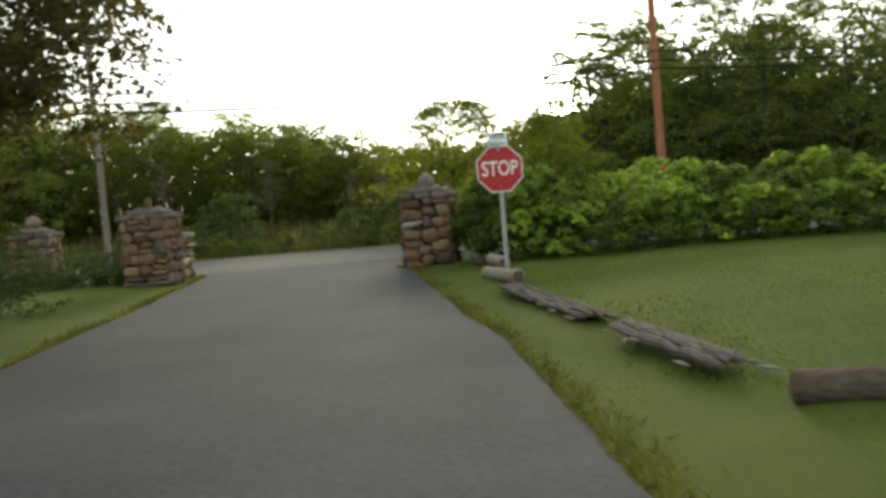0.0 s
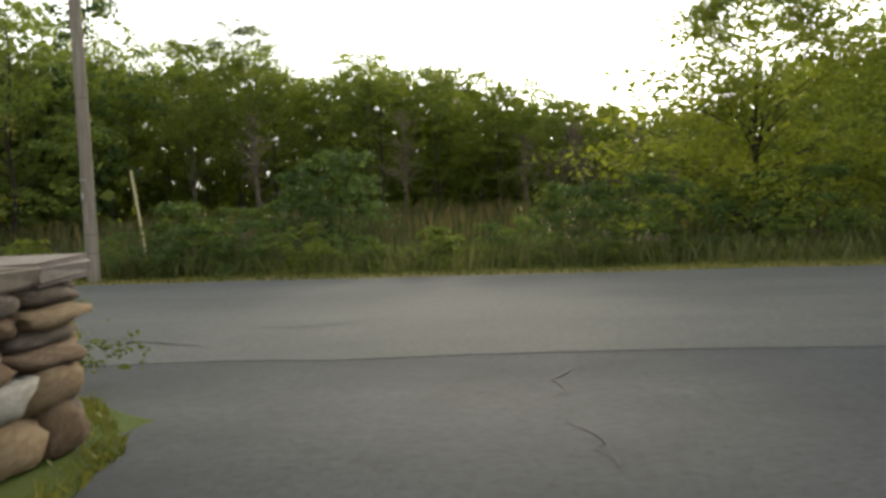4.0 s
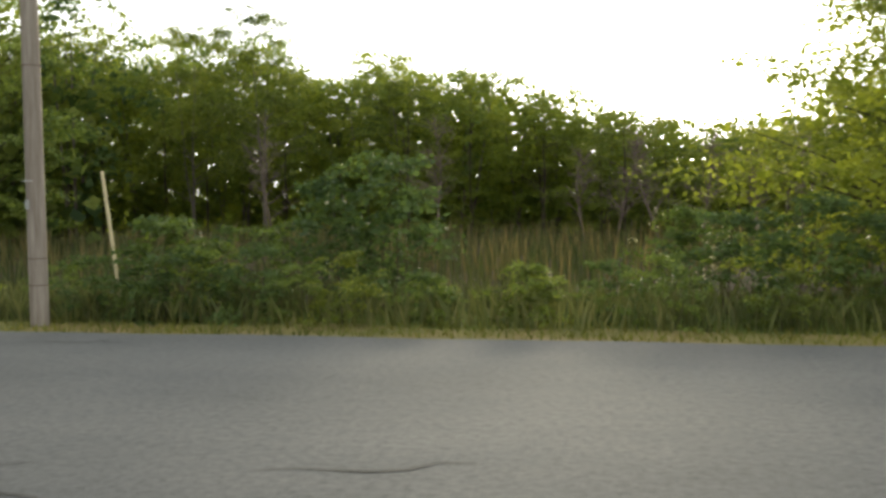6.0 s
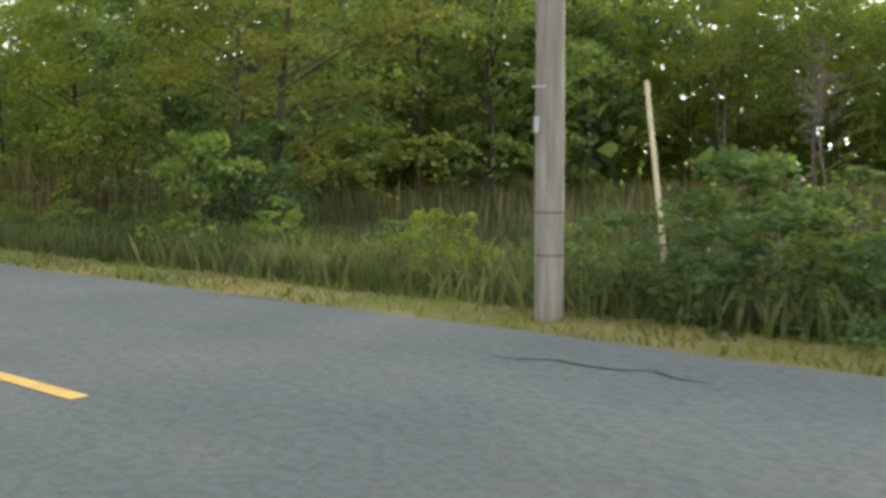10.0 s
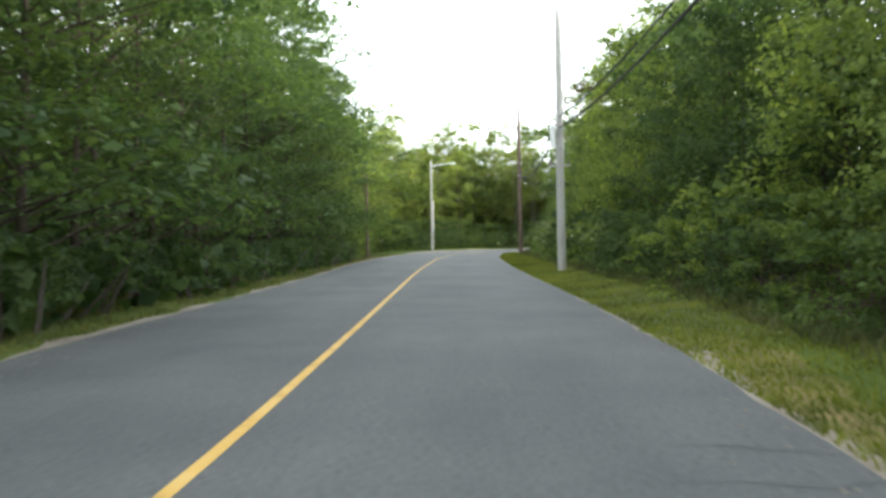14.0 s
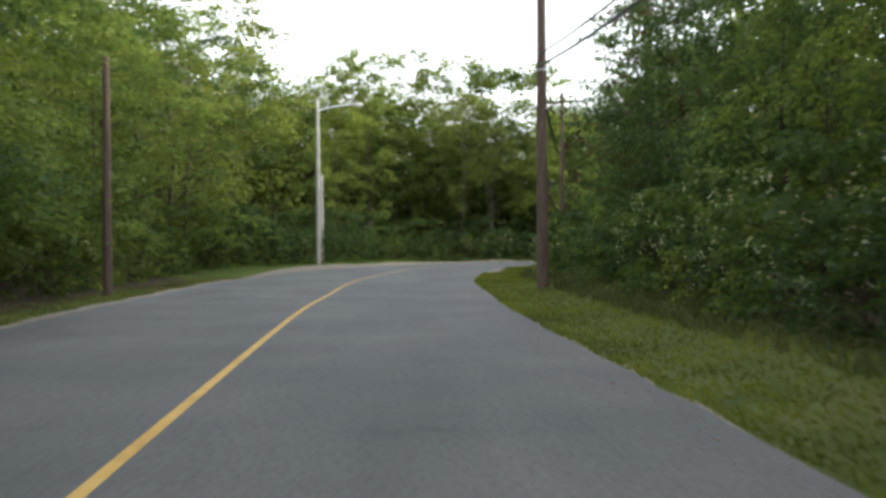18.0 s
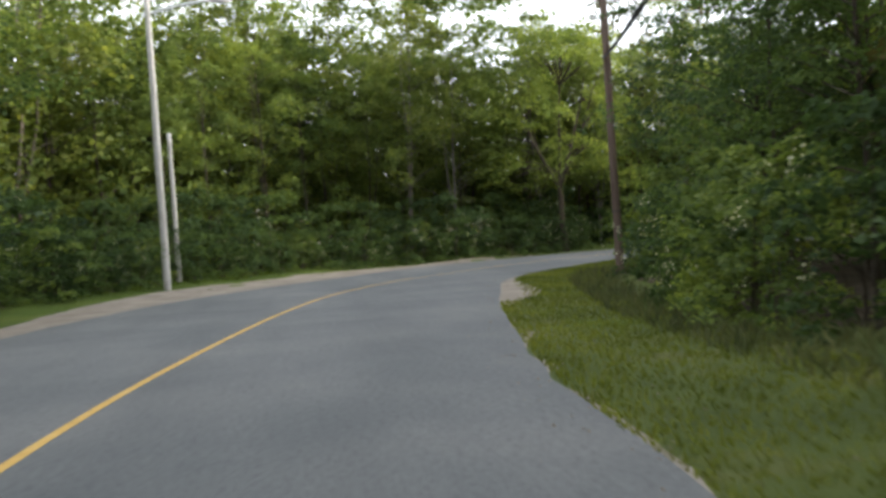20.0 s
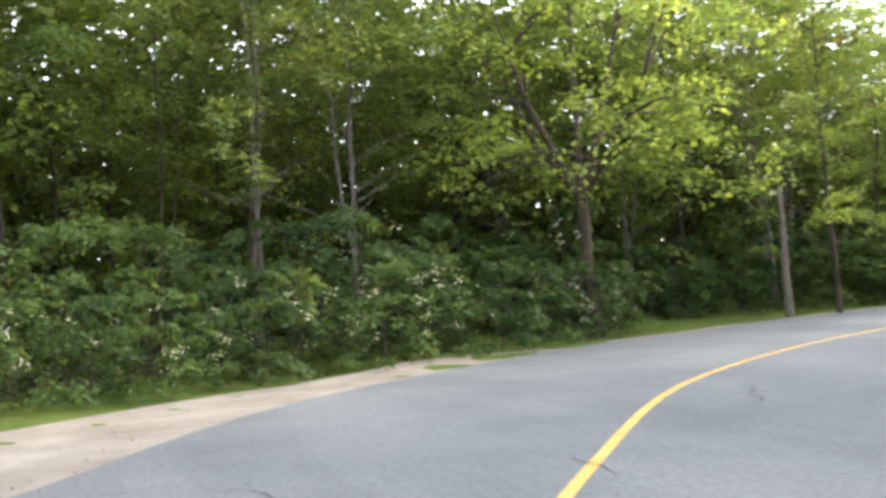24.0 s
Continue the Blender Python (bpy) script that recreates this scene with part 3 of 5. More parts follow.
def slab(parent, name, sx, sy, z, t, r, label=""):
    bm = bmesh.new()
    n = 18
    rings = []
    for zz, k in ((z, 0.96), (z + t * 0.35, 1.03), (z + t * 0.75, 0.98), (z + t, 0.88)):
        ring = []
        for i in range(n):
            a = 2 * math.pi * i / n
            c, s = math.cos(a), math.sin(a)
            f = 1 / max(abs(c), abs(s)) * (0.86 + 0.1 * r.random())
            ring.append(bm.verts.new((c * f * sx / 2 * k, s * f * sy / 2 * k, zz + r.uniform(-0.014, 0.014))))
        rings.append(ring)
    for a, b in zip(rings, rings[1:]):
        for i in range(n):
            bm.faces.new((a[i], a[(i + 1) % n], b[(i + 1) % n], b[i]))
    bm.faces.new(rings[0][::-1])
    bm.faces.new(rings[-1])
    part(name, bm, SLAB, parent, label)


def gate_pillar(place, turn, seed, sx=0.8, sy=0.95, h=1.2, ball=True, front=None):
    r = random.Random(seed)
    ob = thing("gate_pillar", "square gate pillar of rough brown field stones", "pillar", place, turn, "gate pillars")
    stone_block(ob, sx, sy, h, r, 6, front)
    for a, b, t in ((0.0, 1.22, 0.1),):
        x = -sx * b / 2
        for w in (0.34, 0.3, 0.36):
            bm = bmesh.new()
            box(bm, (x + sx * b * w / 2, 0, h + t / 2), (sx * b * w - 0.012, sy * b + r.uniform(-0.06, 0.04), t + r.uniform(-0.02, 0.02)), 0, 0.03)
            bmesh.ops.subdivide_edges(bm, edges=[e for e in bm.edges if e.calc_length() > 0.08], cuts=3, use_grid_fill=True)
            for v in bm.verts:
                v.co += noise.noise_vector(v.co * 7 + Vector((seed, 0, 0))) * 0.016 + noise.noise_vector(v.co * 24) * 0.006
            part("cap_slab", bm, SLAB, ob)
            x += sx * b * w
    slab(ob, "upper_slab", sx * 0.98, sy * 0.95, h + 0.1, 0.08, r)
    slab(ob, "upper_slab", sx * 0.62, sy * 0.62, h + 0.17, 0.05, r)
    if ball:
        bm = bmesh.new()
        bmesh.ops.create_icosphere(bm, subdivisions=3, radius=0.15, matrix=Matrix.Translation((0, 0, h + 0.31)))
        for v in bm.verts:
            q = v.co - Vector((0, 0, h + 0.31))
            q *= 1 + 0.3 * noise.noise(v.co * 7) + 0.1 * noise.noise(v.co * 19)
            q.z *= 1.05 if q.z > 0 else 0.9
            v.co = Vector((max(-0.145, min(0.15, q.x)), q.y, q.z + h + 0.31))
        part("ball_stone", bm, SLAB, ob, "rounded grey boulder", True)
    return ob


right_pillar = gate_pillar((13.42, 28.0, 0.2), -4, 3, 0.84, 0.76, 1.2, True, FRONT)
for bx, by, bs in ((-0.5, -0.3, 0.15), (-0.53, -0.08, 0.13), (-0.5, 0.2, 0.17), (-0.6, -0.2, 0.09), (-0.58, 0.1, 0.08)):
    stone_at(right_pillar, (bx, by, 0.0), (bs, bs * 1.1, bs * 0.6), bx * 5, random.Random(int(bs * 100)), STONE)
left_pillar = gate_pillar((8.2, 27.95, 0.22), -8, 5, 0.86, 0.62, 1.2, False)
stone_at(left_pillar, (0.0, 0.0, 1.48), (0.12, 0.12, 0.2), 0.3, random.Random(2))
low = thing("stone_wall", "low curved wall end of rough field stones", "wall", (8.08, 28.95, 0.2), 4)
stone_block(low, 0.64, 1.3, 0.78, random.Random(8), 4)
for yy in (-0.42, 0.06, 0.48):
    bm = bmesh.new()
    box(bm, (0, yy, 0.83), (0.78, 0.48, 0.1), 0, 0.02)
    for v in bm.verts:
        v.co += Vector((R.uniform(-1, 1), R.uniform(-1, 1), R.uniform(-1, 1))) * 0.012
    part("cap_slab", bm, SLAB, low)
gate_pillar((4.9, 29.9, 0.1), 4, 21, 0.75, 0.75, 1.1, True)
far_pillar = gate_pillar((17.9, 34.4, 0.0), 8, 12, 0.85, 0.85, 1.2, False)
for s, z, th in ((0.6, 1.42, 0.12), (0.42, 1.53, 0.11), (0.24, 1.63, 0.14)):
    slab(far_pillar, "stacked_stone", s, s, z, th, R)


# ---- signs ----
def lettering(parent, text, size, place, material, name="lettering", bold=0.0):
    cu = bpy.data.curves.new(name, "FONT")
    cu.body, cu.size, cu.align_x, cu.align_y, cu.extrude, cu.offset = text, size, "CENTER", "CENTER", 0.001, bold
    tmp = new("tmp", cu)
    dg = bpy.context.evaluated_depsgraph_get()
    me = bpy.data.meshes.new_from_object(tmp.evaluated_get(dg))
    bpy.data.objects.remove(tmp)
    me.materials.clear()
    me.materials.append(material)
    ob = new(name, me)
    ob.parent = parent
    ob.matrix_basis = pose(*place, 90, 0, 0)
    return ob


def prism(bm, outline, y0, y1):
    a = [bm.verts.new((x, y0, z)) for x, z in outline]
    b = [bm.verts.new((x, y1, z)) for x, z in outline]
    n = len(a)
    bm.faces.new(a)
    bm.faces.new(b[::-1])
    for i in range(n):
        bm.faces.new((a[i], b[i], b[(i + 1) % n], a[(i + 1) % n]))


def round_rect(w, h, r, z, n=5):
    out = []
    for cx, cz, a0 in ((w / 2 - r, h / 2 - r, 0), (-w / 2 + r, h / 2 - r, 90), (-w / 2 + r, -h / 2 + r, 180), (w / 2 - r, -h / 2 + r, 270)):
        for k in range(n + 1):
            a = radians(a0 + 90 * k / n)
            out.append((cx + r * math.cos(a), z + cz + r * math.sin(a)))
    return out


def octagon(d, z):
    q = d / 2 / math.cos(radians(22.5))
    return [(q * math.cos(radians(22.5 + 45 * k)), z + q * math.sin(radians(22.5 + 45 * k))) for k in range(8)]


def channel_post(parent, h, x=0.0, label=""):
    bm = bmesh.new()
    prof = [(-0.03, 0), (-0.018, 0), (-0.012, 0.022), (0.012, 0.022), (0.018, 0), (0.03, 0), (0.03, 0.006), (0.02, 0.006), (0.016, 0.03), (-0.016, 0.03), (-0.02, 0.006), (-0.03, 0.006)]
    a = [bm.verts.new((x + px, py, -0.3)) for px, py in prof]
    b = [bm.verts.new((x + px, py, h)) for px, py in prof]
    for i in range(len(prof)):
        j = (i + 1) % len(prof)
        bm.faces.new((a[i], a[j], b[j], b[i]))
    bm.faces.new(b)
    return part("post", bm, STEEL, parent, label or "galvanised channel post")


stop = thing("stop_sign", "red octagonal stop sign with white lettering on a steel post", "road sign", (14.95, 23.75, height(14.95, 23.75)), 10)
channel_post(stop, 1.72)
ZC = 1.445
bm = bmesh.new(); prism(bm, octagon(0.64, ZC), -0.004, 0.0)
part("sign_border", bm, SIGN_WHITE, stop, "white reflective border")
bm = bmesh.new(); prism(bm, octagon(0.604, ZC), -0.007, -0.0045)
part("sign_face", bm, SIGN_RED, stop, "red reflective face")
lettering(stop, "STOP", 0.247, (0, -0.0085, ZC), SIGN_WHITE, bold=0.004).scale = (0.86, 1.15, 1)
for z in (ZC - 0.25, ZC + 0.25):
    bm = bmesh.new(); bmesh.ops.create_cone(bm, cap_ends=True, segments=8, radius1=0.011, radius2=0.009, depth=0.008, matrix=Matrix.Translation((0, -0.011, z)) @ Matrix.Rotation(math.pi / 2, 4, "X"))
    part("bolt", bm, STEEL, stop)
blade = thing("street_name_sign", "pale blue street name plate with unreadable lettering above the stop sign", "street sign", (14.95, 23.75, height(14.95, 23.75) + 1.72), 62)
bm = bmesh.new(); prism(bm, round_rect(0.5, 0.14, 0.015, 0.12), -0.003, 0.003)
part("name_plate", bm, SIGN_BLUE, blade)
bm = bmesh.new()
for x0, w in ((-0.15, 0.14), (0.0, 0.1), (0.14, 0.13)):
    box(bm, (x0, -0.0045, 0.12), (w, 0.002, 0.05))
part("lettering_bar", bm, SIGN_WHITE, blade)
bm = bmesh.new(); box(bm, (0, 0, 0.02), (0.05, 0.04, 0.06), 0, 0.004)
part("bracket", bm, STEEL, blade)

limit = thing("speed_limit_sign", "white speed limit 20 sign on a thin steel post", "road sign", (-27.7, 42.15, -0.2), 90)
channel_post(limit, 2.98)
bm = bmesh.new(); prism(bm, round_rect(0.58, 0.72, 0.04, 2.58), -0.004, 0.0)
part("sign_plate", bm, SIGN_WHITE, limit)
bm = bmesh.new()
for w, h, z, x in ((0.54, 0.012, 2.92, 0), (0.54, 0.012, 2.24, 0), (0.012, 0.67, 2.58, -0.265), (0.012, 0.67, 2.58, 0.265)):
    box(bm, (x, -0.0055, z), (w, 0.002, h))
part("border_line", bm, BLACK, limit)
lettering(limit, "SPEED", 0.155, (0, -0.006, 2.83), BLACK, bold=0.003)
lettering(limit, "LIMIT", 0.155, (0, -0.006, 2.685), BLACK, bold=0.003)
lettering(limit, "20", 0.37, (0, -0.006, 2.43), BLACK, bold=0.006)
for z in (2.3, 2.87):
    bm = bmesh.new(); bmesh.ops.create_cone(bm, cap_ends=True, segments=8, radius1=0.01, radius2=0.008, depth=0.008, matrix=Matrix.Translation((0, -0.008, z)) @ Matrix.Rotation(math.pi / 2, 4, "X"))
    part("bolt", bm, STEEL, limit)


# ---- poles, lamps, wires ----
def shaft(parent, h, r0, r1, material, lean=(0, 0), name="pole", label="", wob=0.01):
    bm = bmesh.new()
    n = 14
    pts, rad = [], []
    for i in range(n + 1):
        t = i / n
        pts.append((lean[0] * t + wob * noise.noise(Vector((t * 4, r0 * 50, 1))), lean[1] * t + wob * noise.noise(Vector((t * 4, r0 * 50, 5))), -0.6 + (h + 0.6) * t))
        rad.append((r0 + (r1 - r0) * t) * (1 + 0.02 * noise.noise(Vector((t * 20, h, 2)))))
    tube(bm, pts, rad, 18)
    return part(name, bm, material, parent, label, True)


def insulator(parent, place):
    bm = bmesh.new()
    for z, r in ((0.0, 0.025), (0.05, 0.045), (0.1, 0.03), (0.14, 0.04)):
        bmesh.ops.create_cone(bm, cap_ends=True, segments=10, radius1=r, radius2=r * 0.7, depth=0.05, matrix=Matrix.Translation(Vector(place) + Vector((0, 0, z))))
    part("insulator", bm, BRONZE, parent)


def crossarm(parent, z, length, turn, material):
    bm = bmesh.new()
    box(bm, (0, 0, z), (length, 0.09, 0.11), turn, 0.01)
    part("crossarm", bm, material, parent)
    for k in (-0.48, -0.3, 0.3, 0.48):
        insulator(parent, (math.cos(turn) * length * k, math.sin(turn) * length * k, z + 0.08))
    bm = bmesh.new()
    for s in (-1, 1):
        tube(bm, [(math.cos(turn) * length * 0.25 * s, math.sin(turn) * length * 0.25 * s, z - 0.05), (0, 0, z - 0.6)], [0.012, 0.012], 6)
    part("brace", bm, STEEL, parent)


def cobra_lamp(parent, z, reach, turn, drop=0.35):
    """Bracket arm and lamp head, towards the given way."""
    c, s = math.cos(turn), math.sin(turn)
    bm = bmesh.new()
    pts = [(c * reach * t, s * reach * t, z + drop * math.sin(t * math.pi * 0.55)) for t in np.linspace(0, 0.82, 9)]
    tube(bm, pts, [0.045] * 9, 8)
    tube(bm, [(0, 0, z + 0.28), (c * reach * 0.35, s * reach * 0.35, z + drop * math.sin(0.35 * math.pi * 0.55))], [0.01, 0.01], 6)
    part("bracket_arm", bm, LAMP_GREY, parent)
    zz = z + drop * math.sin(0.82 * math.pi * 0.55)
    bm = bmesh.new()
    bmesh.ops.create_uvsphere(bm, u_segments=16, v_segments=10, radius=1, matrix=Matrix.Translation((c * (reach * 0.82 + 0.3), s * (reach * 0.82 + 0.3), zz)) @ Matrix.Rotation(turn, 4, "Z") @ Matrix.Diagonal((0.36, 0.15, 0.085, 1)))
    head = part("lamp_head", bm, LAMP_GREY, parent, "pale grey cobra lamp head", True)
    bm = bmesh.new()
    bmesh.ops.create_uvsphere(bm, u_segments=14, v_segments=8, radius=1, matrix=Matrix.Translation((c * (reach * 0.82 + 0.38), s * (reach * 0.82 + 0.38), zz - 0.045)) @ Matrix.Rotation(turn, 4, "Z") @ Matrix.Diagonal((0.2, 0.11, 0.075, 1)))
    part("lens", bm, GLASS, head, "dull glass lens", True)


def band(parent, z, r, material=STEEL, h=0.05):
    bm = bmesh.new()
    bmesh.ops.create_cone(bm, cap_ends=True, segments=18, radius1=r, radius2=r, depth=h, matrix=Matrix.Translation((0, 0, z)))
    part("band", bm, material, parent)


def utility_pole(label, place, h, r0, r1, material, lean=(0, 0), group="utility poles"):
    ob = thing("utility_pole", label, "utility pole", place, 0, group)
    shaft(ob, h, r0, r1, material, lean)
    return ob


pl = utility_pole("grey weathered wooden utility pole at the far road edge", (2.05, 39.72, 0), 8.5, 0.105, 0.085, POLE)
bm = bmesh.new(); box(bm, (-0.035, -0.105, 1.36), (0.045, 0.02, 0.11), 0, 0.004)
part("number_tag", bm, STEEL, pl, "small metal tag")
bm = bmesh.new()
box(bm, (-0.02, -0.103, 1.62), (0.12, 0.008, 0.012))
part("staple", bm, STEEL, pl)
for z in (0.75, 0.45, 2.9):
    band(pl, z, 0.1052, POLE_BROWN, 0.012)
pr = utility_pole("reddish wooden utility pole behind the hedge", (19.73, 46.02, 0), 9.0, 0.17, 0.12, POLE_RED)
p20 = utility_pole("brown weathered wooden utility pole beside the speed limit sign", (-30.88, 42.5, -0.3), 9.0, 0.15, 0.11, POLE_TAN)
q1 = utility_pole("pale grey wooden utility pole with a white box", (-61.75, 41.9, 0.2), 9.4, 0.16, 0.12, POLE_PALE)
bm = bmesh.new(); box(bm, (0.1, -0.27, 4.75), (0.2, 0.16, 0.75), 0, 0.02)
part("equipment_box", bm, SIGN_WHITE, q1, "white equipment box")
bm = bmesh.new(); box(bm, (0, 0, 3.72), (0.08, 0.75, 0.07), 0, 0.01)
part("short_arm", bm, POLE_PALE, q1)
for y in (-0.33, 0.33):
    insulator(q1, (0, y, 3.78))
band(q1, 4.4, 0.165); band(q1, 5.05, 0.163)
q2 = utility_pole("tall grey-brown utility pole with a street lamp", (-100.2, 42.78, 0), 11.1, 0.16, 0.1, POLE_BROWN)
cobra_lamp(q2, 9.2, 2.3, radians(-92), 0.3)
band(q2, 5.9, 0.14)
q3 = utility_pole("dark brown bare pole at the wood's edge", (-100.85, 31.28, 0), 6.3, 0.13, 0.09, POLE_BROWN)
lampost = thing("street_lamp", "slim grey street lamp on a wooden pole with a curved arm", "street lamp", (-132.05, 35.38, 0.2), 0)
shaft(lampost, 9.35, 0.13, 0.09, POLE_PALE)
cobra_lamp(lampost, 8.75, 2.4, radians(88), 0.35)
q5 = utility_pole("slim grey pole behind the street lamp", (-134.6, 35.48, 0.2), 5.2, 0.1, 0.07, POLE_PALE)
q4 = utility_pole("brown utility pole on the inside of the bend with a crossarm", (-125.4, 48.28, -0.35), 9.4, 0.125, 0.09, POLE_BROWN)
crossarm(q4, 8.9, 2.4, radians(60), POLE_BROWN)
band(q4, 1.95, 0.127, BLACK, 0.03)
band(q4, 0.16, 0.135, BLACK, 0.3)


def wire(label, a, b, sag, r=0.012):
    bm = bmesh.new()
    a, b = Vector(a), Vector(b)
    n = 24
    tube(bm, [a.lerp(b, t) - Vector((0, 0, sag * 4 * t * (1 - t))) for t in np.linspace(0, 1, n + 1)], [r] * (n + 1), 6)
    me = bpy.data.meshes.new("overhead_wire")
    bm.to_mesh(me)
    bm.free()
    me.materials.append(CABLE)
    return tagged(new("overhead_wire", me), label, "wire", "overhead wires")


for z0, z1, r in ((4.73, 5.13, 0.034), (5.0, 5.4, 0.026), (5.29, 5.74, 0.026)):
    wire("black overhead cable between two poles above the junction", (2.05, 39.6, z0), (19.73, 45.9, z1), 0.35, r)
    wire("black overhead cable running on past the hedge", (19.73, 45.9, z1), (54, 58, z1 + 0.4), 0.5, r)
for z0, z1, r in ((4.73, 5.95, 0.034), (5.1, 6.4, 0.026)):
    wire("black overhead cable along the road", (2.05, 39.6, z0), (-30.88, 42.4, z1), 0.5, r)
for z0, z1, r in ((5.95, 5.3, 0.034), (6.4, 5.7, 0.026)):
    wire("black overhead cable along the road", (-30.88, 42.4, z0), (-61.75, 41.88, z1), 0.5, r)
for z0, z1, r in ((5.3, 6.0, 0.032), (5.7, 6.3, 0.024)):
    wire("black overhead cable sagging along the road", (-61.75, 41.88, z0), (-100.2, 42.68, z1), 0.8, r)
    wire("black overhead cable at the bend", (-100.2, 42.68, z1), (-125.4, 48.18, 5.8), 0.5, r)
wire("black overhead cable over the drive", (2.05, 39.6, 4.7), (-6, 24, 5.6), 0.4, 0.03)

# posts, stake
def marker_post(label, place, h, w, material, top):
    ob = thing("marker_post", label, "post", place, 6, "marker posts")
    bm = bmesh.new()
    box(bm, (0, 0, h / 2 - 0.15), (w, w, h + 0.3), 0, 0.012)
    part("post", bm, material, ob)
    bm = bmesh.new()
    bmesh.ops.create_cone(bm, cap_ends=True, segments=12, radius1=w * 0.6, radius2=w * 0.3, depth=top, matrix=Matrix.Translation((0, 0, h + top / 2)))
    part("post_top", bm, material, ob)


marker_post("white painted wooden marker post with rounded top", (-16.7, 42.25, -0.1), 0.98, 0.17, WHITE, 0.07)
marker_post("weathered brown wooden marker post", (-20.1, 42.0, -0.2), 1.05, 0.15, POLE, 0.04)
stake = thing("stake", "pale bare wooden stake leaning among the reeds", "stake", (2.02, 41.38, 0), 0)
bm = bmesh.new(); tube(bm, [(0.1, -0.03, -0.2), (0, 0, 0.5), (-0.21, 0.08, 1.77)], [0.026, 0.024, 0.021], 8)
part("pole", bm, STAKE, stake)


# logs along the drive
def log(label, a, b, r, material, seed, broken=0.0):
    rr = random.Random(seed)
    a, b = Vector(a), Vector(b)
    ob = thing("log", label, "log", a, 0, "edging logs")
    bm = bmesh.new()
    n = 12
    pts = [(b - a) * (i / n) + Vector((0, 0, 0.02 * noise.noise(Vector((i * 0.7, seed, 0))))) for i in range(n + 1)]
    rad = [r * (1 + 0.08 * noise.noise(Vector((i * 0.9, seed, 4))) - broken * rr.random()) for i in range(n + 1)]
    tube(bm, pts, rad, 14)
    for v in bm.verts:
        v.co += Vector((rr.uniform(-1, 1), rr.uniform(-1, 1), rr.uniform(-1, 1))) * r * (0.05 + broken * 0.5)
    part("trunk", bm, material, ob, "", broken < 0.1)
    bm = bmesh.new()
    d = (a - b).normalized()
    tube(bm, [d * 0.001, d * 0.012], [r * 0.8, r * 0.78], 14)
    part("cut_end", bm, ROTTEN, ob, "dark weathered cut end")


def split_log(label, a, b, width, strips, seed):
    """A log fallen apart: weathered strips side by side, with splinters along it."""
    r = random.Random(seed)
    a, b = Vector(a), Vector(b)
    ob = thing("log", label, "log", a, 0, "edging logs")
    d = b - a
    side = Vector((-d.y, d.x, 0)).normalized()
    for k in range(strips):
        u = (k + 0.5) / strips - 0.5
        t0, t1 = r.uniform(0, 0.07), r.uniform(0.9, 1.0)
        bm = bmesh.new()
        n = 14
        pts = [d * (t0 + (t1 - t0) * i / n) + side * (width * u + 0.012 * noise.noise(Vector((i * 0.8, k, seed)))) + Vector((0, 0, 0.03 + 0.05 * (1 - 4 * u * u) + 0.022 * noise.noise(Vector((i * 0.6, k * 3, seed))))) for i in range(n + 1)]
        tube(bm, pts, [width / strips * (0.62 + 0.22 * noise.noise(Vector((i * 0.9, k, seed + 7)))) * (0.35 if i in (0, n) else 1) for i in range(n + 1)], 7)
        for v in bm.verts:
            v.co += Vector((r.uniform(-1, 1), r.uniform(-1, 1), r.uniform(-1, 1))) * 0.007
        part("strip", bm, r.choice((SILVER, SILVER, ROTTEN)), ob)
    for k in range(9):
        t, w = r.random(), r.choice((-1, 1)) * r.uniform(0.5, 0.85) * width
        p = d * t + side * w + Vector((0, 0, 0.02))
        e = d.normalized() * r.uniform(0.12, 0.35) + side * r.uniform(-0.06, 0.06) + Vector((0, 0, r.uniform(-0.01, 0.03)))
        bm = bmesh.new()
        tube(bm, [p, p + e * 0.5, p + e], [0.006, r.uniform(0.012, 0.022), 0.003], 5)
        part("splinter", bm, LOGWOOD, ob, "pale loose splinter")


def on(x, y, z=0.0):
    return (x, y, height(x, y) + z)


log("silvery grey log lying on the lawn edge", on(15.13, 22.6, 0.06), on(14.66, 23.9, 0.06), 0.095, LOGWOOD, 1)
log("short silvery grey log at the lawn edge", on(14.88, 24.6, 0.06), on(14.62, 25.7, 0.06), 0.085, LOGWOOD, 2)
log("broken grey log stub under the hedge", on(14.4, 26.2, 0.04), on(14.25, 27.1, 0.05), 0.08, ROTTEN, 3, 0.2)
split_log("rotten grey log split lengthwise and sunk in the grass", on(14.96, 22.35), on(16.0, 18.3), 0.26, 5, 4)
split_log("crumbling brown log with pale splinters beside it", on(16.05, 18.1), on(16.6, 15.8), 0.24, 4, 5)
log("dark brown cut log on the lawn", on(16.75, 15.1, 0.05), on(18.2, 14.6, 0.05), 0.095, ROTTEN, 6)


# loose gravel along the sandy edges: too small to count
def gravel(label, spots, size, material, seed):
    r = np.random.default_rng(seed)
    verts, faces = [], []
    for x, y in spots:
        a, s = r.uniform(0, 6.28), size * r.uniform(0.5, 1.6)
        z = height(x, y) + 0.002
        k = len(verts)
        for q in range(4):
            verts.append((x + math.cos(a + q * 1.57) * s * r.uniform(0.7, 1.1), y + math.sin(a + q * 1.57) * s * r.uniform(0.7, 1.1), z))
        verts.append((x + s * 0.1, y, z + s * r.uniform(0.5, 0.9)))
        faces += [(k + q, k + (q + 1) % 4, k + 4) for q in range(4)]
    return tagged(new("gravel", mesh_of("gravel", verts, faces, material)), label, "gravel", kind="stuff")


